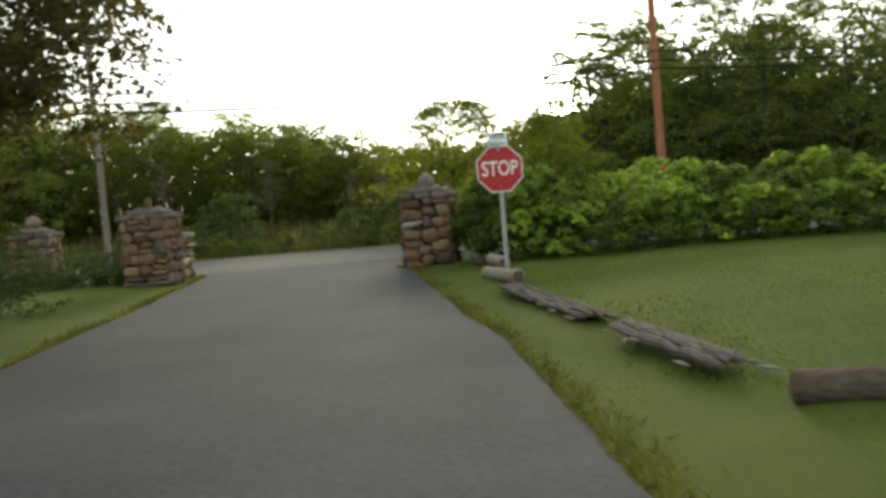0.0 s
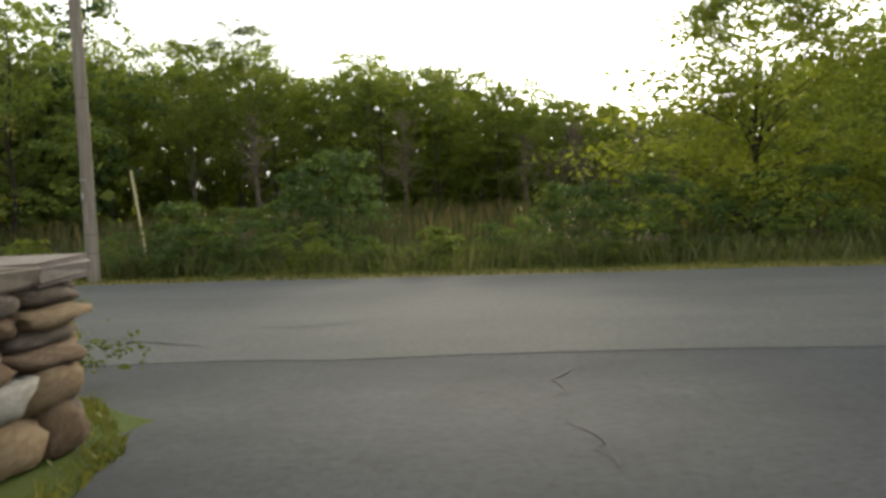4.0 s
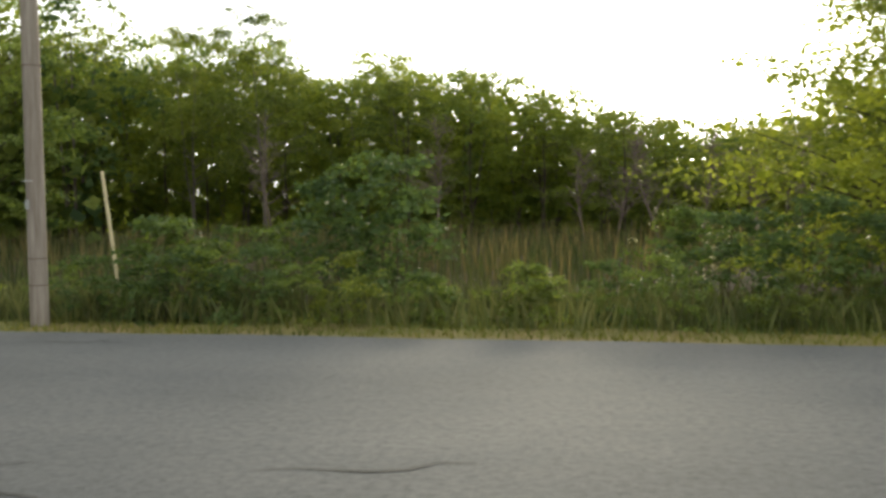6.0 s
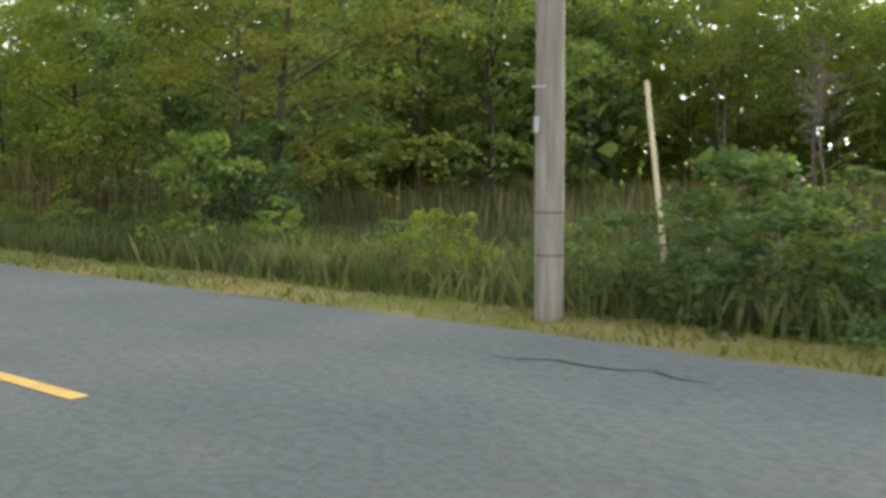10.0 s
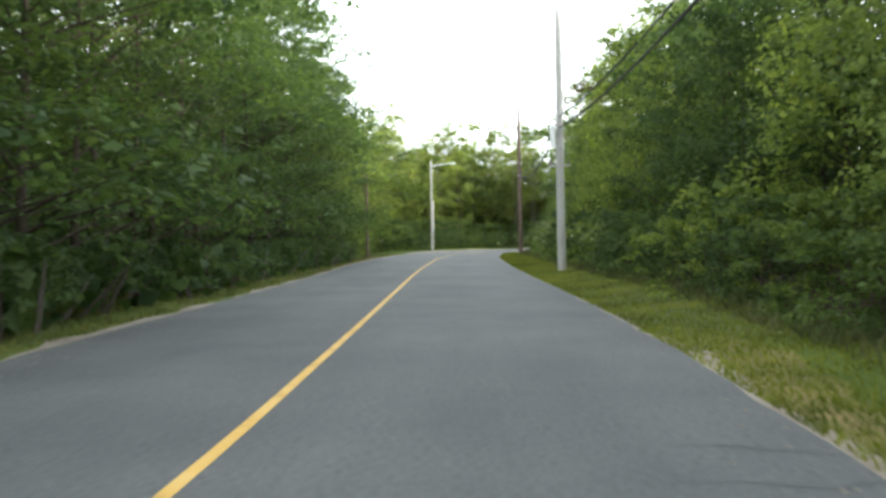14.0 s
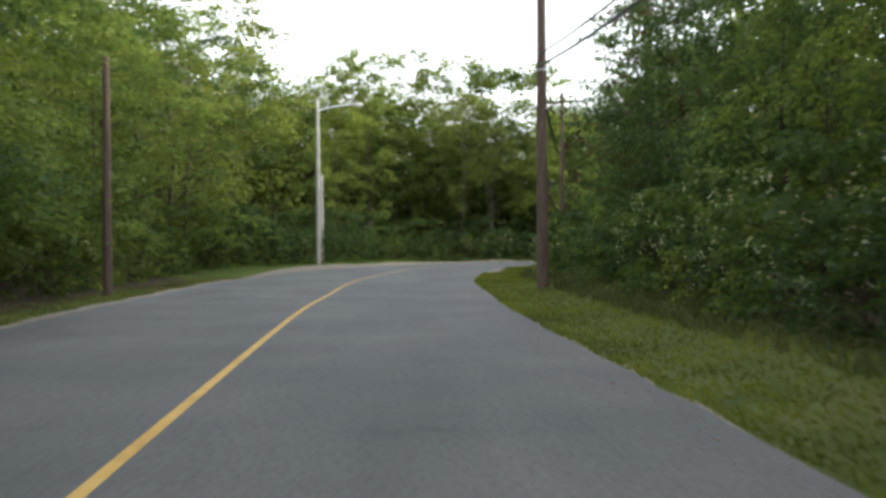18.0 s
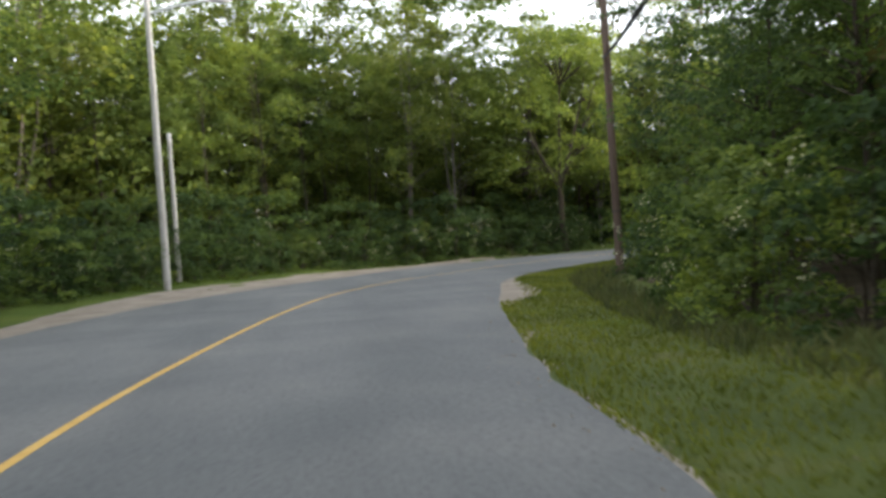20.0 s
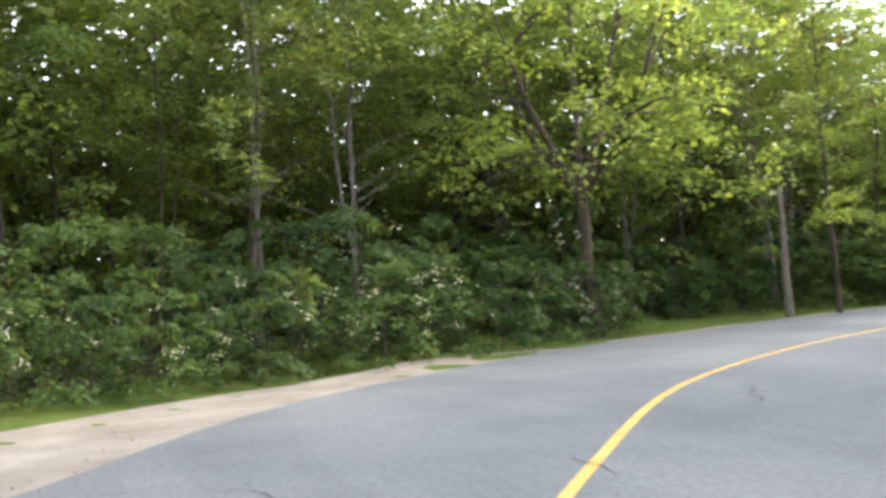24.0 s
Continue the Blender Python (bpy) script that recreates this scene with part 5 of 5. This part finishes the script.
# trees on the far verge, right of the gate
plant(LAYER[0], 15.8, 52.0, 0.62, 1.1)
row([LAYER[0], LAYER[1], DENSE[1]], [(17.6, 51.8), (19.5, 51.5), (22.5, 49.5), (27, 46), (33, 45)], 2.2, 0.6, (0.95, 1.2))
row([LAYER2[0], DENSE2[1]], [(34, 45), (46, 46)], 2.3, 0.8, (0.8, 1.0))
row([TALL2[1], LAYER2[0], DENSE2[0]], [(18.5, 55), (26, 53.5), (46, 50)], 2.3, 0.8, (0.95, 1.15))
row([2, 1], [(18, 58), (30, 57), (50, 56)], 2.0, 1.0, (0.95, 1.2))
plant(SPREAD, 12.5, 44.3, 0.98, 1.08, 40)
plant(SPREAD, 15.9, 44.0, 0.8, 0.85, 150)
# right of the road towards the speed limit sign
plant(LAYER[4], -5.8, 43.6, 0.98, 1.15, 10, "broad olive tree with rusty leaves hanging over the verge")
plant(LAYER[4], -23.5, 29.2, 1.5, 1.05, 60)
plant(LAYER[0], -9.0, 45.6, 1.1, 1.0, 80)
wood([LAYER[0], LAYER[1]], -36, -7, 54, 2.8, 1.4, lambda x: 8.6)
wood([0, 2, 1], -60, -9, 58.5, 1.8, 1.4, lambda x: 9.4)
row([DENSE[2], DENSE[1], LAYER[0]], [(-11, 47.4), (-20, 46.8), (-28, 46)], 2.4, 0.8, (1.0, 1.35))
plant(DENSE[0], -12.2, 46.0, 0.95, 0.75, 0, "dark conifer-like tree among lighter ones")
row([DENSE[1], DENSE[0], DENSE[0]], [(-28, 45.9), (-40, 45.9), (-58, 46.2)], 2.6, 0.5, (1.1, 1.5), (0.75, 0.9))
row([SHRUB[1], SHRUB[0], SHRUB[0]], [(-21, 44.2), (-34, 43.6), (-58, 43.6)], 1.4, 0.3, (0.6, 1.1))
row([LAYER2[0], DENSE2[0], LAYER2[2]], [(-34, 48), (-60, 48.3)], 3.2, 1.0, (1.35, 1.6))
row([LAYER2[0], DENSE2[0], LAYER2[2]], [(-64, 48.6), (-84, 49)], 3.0, 1.0, (1.35, 1.65))
row([LAYER2[0], DENSE2[0], LAYER2[2]], [(-84, 49), (-100, 49.3)], 3.0, 1.0, (1.1, 1.4))
row([2, 0], [(-38, 52), (-62, 52)], 2.2, 1.2, (1.3, 1.6))
row([2, 0], [(-64, 52), (-84, 52.6)], 2.2, 1.2, (1.4, 1.7))
row([2, 0], [(-84, 52.6), (-100, 53), (-120, 58)], 2.2, 1.2, (1.2, 1.5))
row([FLOWER[1], FLOWER[0], SHRUB[0]], [(-58, 43.9), (-80, 44.0), (-98, 44.8)], 1.25, 0.35, (0.75, 1.25))
row([DENSE[0], DENSE[1]], [(-62, 46.2), (-80, 46.4)], 2.5, 0.5, (1.15, 1.45), (0.75, 0.9))
row([DENSE[0], DENSE[1]], [(-82, 46.5), (-98, 47)], 2.5, 0.5, (1.0, 1.25), (0.78, 0.95))
row([FLOWER[0], SHRUB[1], SHRUB[0]], [(-98, 45.2), (-106, 45.3), (-111, 45.7), (-116, 46.8), (-121, 49.0)], 1.1, 0.3, (0.8, 1.2))
row([LAYER[2], DENSE[0], TALL[2]], [(-100, 48), (-110, 49.5), (-121, 53)], 2.5, 0.8, (1.2, 1.5))
row([SHRUB[1], SHRUB[2], SHRUB[1]], [(-125.6, 50.2), (-128.3, 51.2), (-131.2, 53.0), (-134.2, 55.8), (-136.4, 59.2)], 1.0, 0.2, (0.9, 1.5))
row([SHRUB[1], SHRUB[2], FLOWER[1], DENSE[1]], [(-122, 50.4), (-127.5, 52.4), (-131.5, 55.8), (-134, 60)], 1.4, 0.4, (0.8, 1.3), weights=(4, 3, 3, 1))
row([DENSE2[1], LAYER2[0], DENSE2[2]], [(-122, 55), (-128, 57.5), (-132, 64), (-133, 74)], 2.6, 0.7, (1.3, 1.65))
for x, y, s in ((-119.5, 50.6, 1.2), (-122.6, 51.8, 1.25), (-125.8, 53.4, 1.15), (-128.8, 54.6, 1.2), (-131.8, 56.4, 1.15), (-134.6, 60, 1.2)):
    plant(R.choice((DENSE[0], DENSE[1], LAYER[2])), x, y, s, 1.05)
row([TALL2[1], TALL2[0]], [(-116, 56), (-124, 60), (-129, 68)], 2.8, 0.7, (1.05, 1.3))
# left of the road
row([LAYER[2]], [(-16, 29.0), (-45, 29.1), (-68, 29.1)], 3.1, 0.5, (1.5, 1.85))
row([LAYER[2]], [(-68, 29.4), (-92, 29.3)], 2.9, 0.5, (1.6, 1.9))
row([LAYER2[2], DENSE2[0], TALL2[1]], [(-16, 25), (-45, 24.5), (-90, 24.2), (-110, 24)], 3.4, 1.0, (1.3, 1.65))
row([2, 0], [(-14, 21), (-60, 20.5), (-125, 20)], 3.4, 1.2, (1.4, 1.8))
row([12], [(-22, 27.6), (-60, 27.5), (-92, 27.4)], 1.3, 0.4, (0.2, 0.32), (0.38, 0.5))
row([12], [(-18, 31.2), (-60, 30.9), (-92, 30.7)], 0.95, 0.35, (0.13, 0.21), (0.32, 0.44))
row([SHRUB[0], SHRUB[1], SHRUB[0]], [(-78, 29.4), (-92, 29.2)], 1.5, 0.5, (0.5, 0.9))
row([DENSE[1], LAYER[0], LAYER[2]], [(-94, 28.2), (-106, 27.8), (-118, 28.4), (-127, 30.2)], 2.9, 0.6, (1.4, 1.75))
row([SHRUB[1], FLOWER[1], SHRUB[0]], [(-100, 30), (-112, 29.8), (-122, 30.6), (-130, 33.2)], 1.5, 0.4, (0.7, 1.1))
# outside of the bend
def beside(i0, i1, off, step=4):
    """A line at one side of the road's centre."""
    out = []
    for i in range(i0, i1, step):
        q = CENTRE[i] + side_way(i) * (off - 3.0 * smooth_step(45, 54, CENTRE[i].y))
        out.append((q.x, q.y))
    return out


i_a = next(i for i, p in enumerate(CENTRE) if p.x < -123)
i_b = next(i for i, p in enumerate(CENTRE) if p.y > 57)
# mostly dark-leaved shrubs: the shadow along this edge is put into leaf colour
row([FLOWER[0], SHRUB[0], FLOWER[0], SHRUB[1]], beside(i_a, i_b, 8.6, 3), 0.95, 0.25, (0.6, 1.0))
row([SHRUB[0], FLOWER[0], SHRUB[0]], beside(i_a, i_b, 10.2, 3), 1.5, 0.4, (1.05, 1.6), weights=(4, 3, 2))
row([TALL[1], LAYER[0], DENSE[1]], [(-132, 31.5), (-141, 36.2), (-147, 42.5), (-149, 50)], 2.7, 0.8, (1.0, 1.35))
row([TALL2[1], TALL2[0], LAYER2[1]], [(-120, 23.5), (-135, 27), (-146, 34)], 2.7, 1.0, (1.35, 1.7))
row([TALL2[1], TALL2[0]], [(-148, 36.5), (-152.5, 43), (-154, 50)], 2.6, 1.0, (1.35, 1.65))
row([10, 11], [(-128, 20.5), (-150, 29.5)], 1.5, 0.8, (1.55, 1.9))
row([10, 11], [(-151, 30.5), (-157.5, 42), (-158.5, 49)], 1.4, 0.8, (1.5, 1.75))
row([10, 11], [(-158.5, 51), (-159, 60)], 1.7, 1.0, (1.3, 1.5))
row([11, 10], [(-153.5, 54), (-153, 74)], 1.8, 0.8, (1.3, 1.5))
row([10, 11], [(-157, 62), (-156, 88)], 1.9, 1.2, (1.15, 1.3))
row([TALL[0], LAYER[0], TALL[1]], [(-148.5, 52.5), (-149, 58), (-148, 61)], 2.6, 0.6, (1.15, 1.4))
row([TALL[0], LAYER[0], TALL[1]], [(-147.2, 63.5), (-146.4, 67), (-145, 78)], 2.4, 0.6, (0.95, 1.08))
for x, y, k, s in ((-147.2, 55.0, 0, 1.1), (-144.9, 59.4, 1, 1.05), (-146.4, 47.6, 0, 1.1), (-146.2, 45.4, 0, 1.2), (-150.1, 62.3, 0, 1.15)):
    plant(TALL[k], x, y, s, 1.1)
row([LAYER2[0], TALL2[2], DENSE2[0]], [(-152, 56), (-151, 65)], 2.7, 0.9, (1.2, 1.4))
row([LAYER2[0], DENSE2[0]], [(-150.5, 67.5), (-148, 84)], 2.4, 0.9, (1.1, 1.25))
row([SHRUB[0]], [(-146.2, 50.6), (-147.0, 58), (-146.2, 68)], 1.0, 0.4, (0.55, 0.95))
plant(FORKED, -144.6, 52.4, 1.12, 1.0, 0)
row([DENSE2[2], DENSE2[1], LAYER2[0]], [(-136, 29), (-146, 35.5), (-151, 43), (-152, 53)], 2.3, 0.6, (1.25, 1.55))
for x, y in ((-153.2, 48.5), (-155.2, 51.5), (-152.6, 52.6)):
    plant(TALL2[1], x, y, 1.55, 1.1)
row([LAYER2[1], DENSE2[1], DENSE2[2]], [(-135.5, 74), (-133, 88), (-140, 104)], 2.6, 0.9, (0.9, 1.1))
row([2, 0], [(-150, 100), (-140, 106), (-122, 104), (-118, 62)], 2.0, 1.0, (1.1, 1.3))
# round the gate: hedge by the pillar, low hedge and a dark tree left of the drive
row([HEDGE[0], HEDGE[1]], [(14.5, 28.3), (14.9, 26.9), (15.6, 26.2), (16.2, 26.0)], 0.55, 0.12, (0.66, 0.8), (0.95, 1.15))
row([HEDGE[0], HEDGE[0], HEDGE[1]], [(15.4, 25.6), (17, 25.4), (20, 25.5), (23, 25.4), (28, 25.2)], 0.6, 0.2, (0.4, 0.52), (1.2, 1.5))
row([HEDGE[0], HEDGE[1]], [(16.2, 26.6), (20, 26.6), (28, 26.4)], 0.75, 0.25, (0.5, 0.68), (1.2, 1.5))
row([HEDGE[0], HEDGE[1]], [(14.9, 28.6), (17, 27.8), (22, 27.8), (28, 27.6)], 0.9, 0.25, (0.58, 0.78), (1.2, 1.5))
row([CLIPPED], [(7.6, 28.2), (6.5, 28.2), (2, 27.9)], 0.5, 0.06, (0.37, 0.4), (1.15, 1.3))
row([CLIPPED], [(7.4, 28.7), (6.5, 28.7), (2, 28.4)], 0.6, 0.06, (0.37, 0.4), (1.15, 1.3))
row([SHRUB[0], SHRUB[3]], [(6.8, 31.4), (3, 31.8), (-4, 31.5)], 0.9, 0.25, (0.3, 0.42), (1.2, 1.5))
plant(CLIPPED, 7.6, 23.6, 0.62, 1.2, 40, "dark rounded bush on the lawn beside the drive")
plant(OVER, 9.0, 18.6, 1.0, 1.1, 0)
# two trees out of view, added to shade the left lawn
plant(LAYER[2], 4.0, 17.2, 1.1, 1.0, 30)
plant(LAYER[2], 2.2, 21.8, 1.15, 1.0, 130)
row([LAYER2[2], TALL2[2]], [(-2, 22), (-8, 27), (-13, 27)], 3.2, 0.8, (0.7, 0.95))
# shrubs among the reeds
plant(SHRUB[1], 2.9, 40.9, 0.6, 1.4, 0, "flat-topped yellow-green shrub among reeds")
plant(SHRUB[1], 3.55, 40.7, 0.42, 1.2, 30)
plant(SHRUB[2], 0.55, 40.3, 0.4, 1.0, 60, "small yellow-green shrub beside the pole")
plant(SHRUB[1], -4.2, 41.2, 0.75, 1.1, 20)
plant(SHRUB[0], 5.05, 42.5, 1.02, 1.15, 15, "feathery green shrub standing in the reeds")
plant(FLOWER[1], 9.1, 42.3, 0.62, 1.1, 0)
plant(SHRUB[0], -4.6, 42.3, 0.85, 1.2, 0, "dark green rounded bush at the grassy verge")
plant(SHRUB[0], -5.6, 42.9, 0.75, 1.1, 50)
row([SHRUB[3], SHRUB[1]], [(5.5, 40.2), (12, 40.6), (16, 41.2)], 1.3, 0.3, (0.25, 0.42), (1.2, 1.5))
row([SHRUB[3], SHRUB[1]], [(-0.5, 40.6), (-8, 41.2), (-14, 43.0)], 1.6, 0.3, (0.25, 0.4), (1.1, 1.4))
for x, y, z, w in ((1.7, 40.55, 0.34, 1.2), (2.4, 40.35, 0.4, 1.3), (3.3, 40.25, 0.42, 1.4), (4.2, 40.4, 0.46, 1.3), (4.9, 40.5, 0.34, 1.4), (3.0, 41.3, 0.62, 1.3), (3.9, 41.4, 0.55, 1.3), (5.5, 42.3, 0.8, 1.0), (4.6, 42.7, 0.85, 1.0),
                   (6.4, 40.6, 0.3, 1.4), (7.5, 40.5, 0.34, 1.4), (8.4, 40.8, 0.36, 1.3), (9.6, 41.6, 0.62, 1.3), (10.4, 41.9, 0.7, 1.3), (11.3, 41.5, 0.6, 1.3), (12.2, 41.9, 0.66, 1.3), (13.2, 42.0, 0.7, 1.3)):
    plant(R.choice((SHRUB[1], SHRUB[0], SHRUB[0])), x, y, z, w)
# mostly bright leaves, again for the haze over the marsh
THICKET += [([(x, 68.5), (x + 4, 68.5)], 0.9 * skyline(x + 2), (1, 4, 4)) for x in range(-32, 30, 4)]
THICKET += [([(x, 70), (x + 4, 70)], 0.88 * skyline(x + 2), (1, 4, 4)) for x in range(-4, 22, 4)]
FARWOOD += [(-145.5, 34.4, 13.5, 3.2, 11), (-147.5, 36.0, 14.2, 3.2, 10), (-149.5, 38.2, 14.0, 3.4, 11), (-151.5, 40.6, 13.4, 3.2, 10)]  # behind the street lamp
THICKET += [([(28, 62), (52, 60)], 6.5, DEEP), ([(17, 56.6), (30, 56), (50, 54)], 6.5, DEEP), ([(-10, 57), (-40, 57)], 8.2, PALE), ([(-36, 51), (-62, 51.5)], 10.0, DEEP), ([(-62, 51.5), (-102, 52.5), (-120, 58)], 9.5, DEEP)]
THICKET += [([(-12, 22.8), (-60, 22.2), (-122, 21.8)], 9.5, DEEP), ([(-20, 26.6), (-60, 26.4), (-92, 26.2)], 3.4, (2,)), ([(-122, 21.8), (-147, 31), (-151.5, 37)], 12.0, PALE), ([(-151.5, 37), (-155, 42), (-156, 54.5)], 10.5, PALE), ([(-124, 18), (-150, 26), (-161, 40), (-163, 56), (-160, 92)], 8.0, PALE), ([(-156, 54), (-156, 62)], 9.0, PALE), ([(-156, 62), (-155, 72), (-152, 92)], 7.5, PALE), ([(-148.6, 50), (-149.5, 60), (-148, 74)], 2.8, (2,)), ([(-152, 92), (-146, 104), (-122, 104)], 6.0, PALE), ([(-120, 60), (-125, 72), (-128, 100)], 6.0, PALE)]
far_trees("deep green woods behind the roadside trees", FARWOOD, 3)
for ob in PROTOS:
    for o in (*ob.children_recursive, ob):
        bpy.data.objects.remove(o)


# leafless grey trees standing in the marsh
def bare_tree(x, y, h, seed):
    g = np.random.default_rng(seed)
    ob = thing("bare_tree", "leafless pale grey tree standing in the marsh", "tree", (x, y, height(x, y)), g.uniform(0, 360), "bare marsh trees")
    bm = bmesh.new()
    lean = Vector((g.normal(0, 0.25), g.normal(0, 0.25), h))
    tube(bm, [lean * t + Vector((0.1 * math.sin(t * 5 + seed), 0.1 * math.cos(t * 4), -0.2 * (1 - t))) for t in np.linspace(0, 1, 7)], [0.035 * (1 - 0.8 * t) for t in np.linspace(0, 1, 7)], 6, False)
    part("trunk", bm, BARK_GREY, ob)
    bm = bmesh.new()
    for _ in range(26):
        t, a = g.uniform(0.2, 0.95), g.uniform(0, 6.28)
        p = lean * t
        d = Vector((math.cos(a), math.sin(a), g.uniform(0.2, 1.5))) * h * g.uniform(0.12, 0.4) * (1.15 - t)
        tube(bm, [p, p + d * 0.5 + Vector((0, 0, 0.03)), p + d], [0.014, 0.01, 0.005], 4, False)
        for _ in range(5):
            q = p + d * g.uniform(0.35, 1.0)
            e = Vector((g.normal(0, 1), g.normal(0, 1), g.uniform(0.2, 1.2))) * h * 0.07
            tube(bm, [q, q + e], [0.008, 0.004], 3, False)
    part("branching", bm, BARK_GREY, ob)


for k, (x, y, h) in enumerate(((6.4, 57.2, 2.6), (7.4, 57.8, 3.0), (8.5, 57.0, 2.7), (9.7, 57.6, 3.1), (10.9, 57.1, 2.5), (12.1, 57.9, 2.9), (2.4, 57.9, 3.6), (-2.6, 57.4, 3.8))):
    bare_tree(x, y, h, 300 + k)


# dead trunk without a top beside the bend
snag = thing("dead_trunk", "pale dead tree trunk broken off at the top", "dead tree", (-145.4, 57.9, height(-145.4, 57.9)))
bm = bmesh.new()
tube(bm, [(0.02, 0, -0.25), (0, 0, 0.1), (-0.05, 0.03, 0.9), (-0.08, 0.1, 1.9), (-0.17, 0.16, 2.7), (-0.2, 0.2, 3.1), (-0.19, 0.22, 3.3)], [0.15, 0.115, 0.09, 0.085, 0.075, 0.07, 0.03], 10, True)
part("trunk", bm, BARK_PALE, snag, "", True)
bm = bmesh.new()
tube(bm, [(-0.1, 0.12, 2.1), (0.1, 0.2, 2.35), (0.2, 0.3, 2.75)], [0.03, 0.022, 0.012], 6, True)
part("stub", bm, BARK_PALE, snag)

# ---- reeds and grass: stuff ----
def blades(name, label, pts, h, w, lean, material, g, category):
    """Upright tapering blades, two triangles each."""
    n = len(pts)
    a = g.uniform(0, 2 * np.pi, n)
    hh = h * g.uniform(0.55, 1.25, n)
    side = np.stack([np.cos(a), np.sin(a), np.zeros(n)], 1) * (w * g.uniform(0.7, 1.4, n))[:, None]
    tip = np.stack([g.normal(0, lean, n) * hh, g.normal(0, lean, n) * hh, hh], 1)
    v = np.empty((n, 4, 3))
    v[:, 0] = pts - side
    v[:, 1] = pts + side
    v[:, 2] = pts + tip * (0.97, 0.97, 1) + side * 0.25
    v[:, 3] = pts + tip * (0.35, 0.35, 0.55) - side * 0.9
    return tagged(new(name, quad_mesh(name, v.reshape(-1, 3), material)), label, category, kind="stuff")


def scatter(g, n, x0, x1, y0, y1, keep=None, z=-0.04):
    x, y = g.uniform(x0, x1, n), g.uniform(y0, y1, n)
    pts = [(a, b, height(a, b) + z) for a, b in zip(x, y) if keep is None or keep(a, b)]
    return np.array(pts)


g = np.random.default_rng(5)
clump = lambda x, y: noise.noise(Vector((x * 0.35, y * 0.35, 2.2))) > -0.25
marsh = lambda x, y: y > float(np.interp(x, [-16, -6, 0, 4], [46.5, 44.5, 42.6, 41.2])) and clump(x, y)
blades("reeds", "tall green reeds in the marsh", scatter(g, 26000, -16, 34, 41.0, 61, marsh), 0.56, 0.011, 0.12, REED, g, "reeds")
blades("reeds", "dry straw-coloured reed stalks in the marsh", scatter(g, 9000, -16, 34, 43, 61, lambda x, y: marsh(x, y - 1.5)), 0.74, 0.008, 0.08, STRAW, g, "reeds")
blades("tall_grass", "tall green grass at the far road edge", scatter(g, 12000, -6, 34, 39.9, 42.6, lambda x, y: -road_offset(x, y)[1] > right_half(x, y) + 0.5), 0.36, 0.01, 0.25, REED, g, "grass")


def along(g, n, i0, i1, lo, hi, z=-0.03):
    out = []
    for _ in range(n):
        f = g.uniform(i0, i1)
        i = int(f)
        p, s = CENTRE[i].lerp(CENTRE[min(i + 1, len(CENTRE) - 1)], f - i), side_way(i)
        half = left_half(p.x, p.y) if lo > 0 else right_half(p.x, p.y)
        o = half + abs(lo) + (abs(hi) - abs(lo)) * g.uniform(0, 1) ** 1.3
        q = p + s * (o if lo > 0 else -o)
        if -134 < q.x < -117 and lo < 0 and o < half + shoulder(p.x) * g.uniform(0.55, 1.25):
            continue  # bare sand inside the bend
        out.append((q.x, q.y, height(q.x, q.y) + z))
    return np.array(out)


N = len(CENTRE)
i_j = next(i for i, p in enumerate(CENTRE) if p.x < 30)
i_w = next(i for i, p in enumerate(CENTRE) if p.x < -14)
blades("verge_grass", "short dry grass along the road edge", along(g, 9000, i_j, i_w, -0.05, -1.3), 0.09, 0.008, 0.4, BLADE_DRY, g, "grass")
blades("verge_grass", "short green grass along the right verge", along(g, 90000, i_w, N - 20, -0.02, -2.3, -0.01), 0.06, 0.009, 0.4, BLADE_DULL, g, "grass")
blades("verge_grass", "short dull yellowish grass along the left verge", along(g, 16000, i_w, next(i for i, p in enumerate(CENTRE) if p.x < -113), 0.3, 1.9), 0.08, 0.008, 0.4, BLADE_DRY, g, "grass")
blades("verge_grass", "uncut grass between verge and wood", along(g, 14000, i_w - 4, N - 20, -1.7, -3.0), 0.24, 0.01, 0.35, REED, g, "grass")
blades("tall_grass", "dark uncut grass below the trees", along(g, 12000, i_w, next(i for i, p in enumerate(CENTRE) if p.x < -92), 1.7, 3.6), 0.4, 0.01, 0.2, REED, g, "grass")
blades("edge_grass", "dry ragged grass along the drive's edges", np.array([(drive_right(y) + abs(g.normal(0, 0.12)), y, height(drive_right(y), y) - 0.03) for y in g.uniform(13, 30, 3500)] + [(drive_left(y) - abs(g.normal(0, 0.12)), y, height(drive_left(y), y) - 0.03) for y in g.uniform(14, 31, 3500)]), 0.06, 0.007, 0.5, BLADE_DRY, g, "grass")
blades("tall_grass", "uncut green grass between verge and marsh wood", along(g, 12000, i_j + 26, next(i for i, p in enumerate(CENTRE) if p.x < -30), -0.9, -4.6), 0.3, 0.01, 0.3, REED, g, "grass")
blades("reeds", "pale bare reed stalks below the trees", scatter(g, 700, -21, -9, 44.6, 46.8), 1.5, 0.014, 0.07, STRAW, g, "reeds")
blades("verge_grass", "green grass strip behind the sandy shoulder", along(g, 7000, i_a - 8, i_b, 3.9, 6.6), 0.12, 0.009, 0.4, BLADE, g, "grass")
lawn = np.concatenate([scatter(g, 34000, 12.9, 21, 13, 28, lambda x, y: x > drive_right(y) + 0.1), scatter(g, 8000, 3, 10.4, 17, 29, lambda x, y: x < drive_left(y) - 0.1)])
blades("lawn_grass", "short mown lawn grass beside the drive", lawn, 0.03, 0.005, 0.6, BLADE, g, "grass")
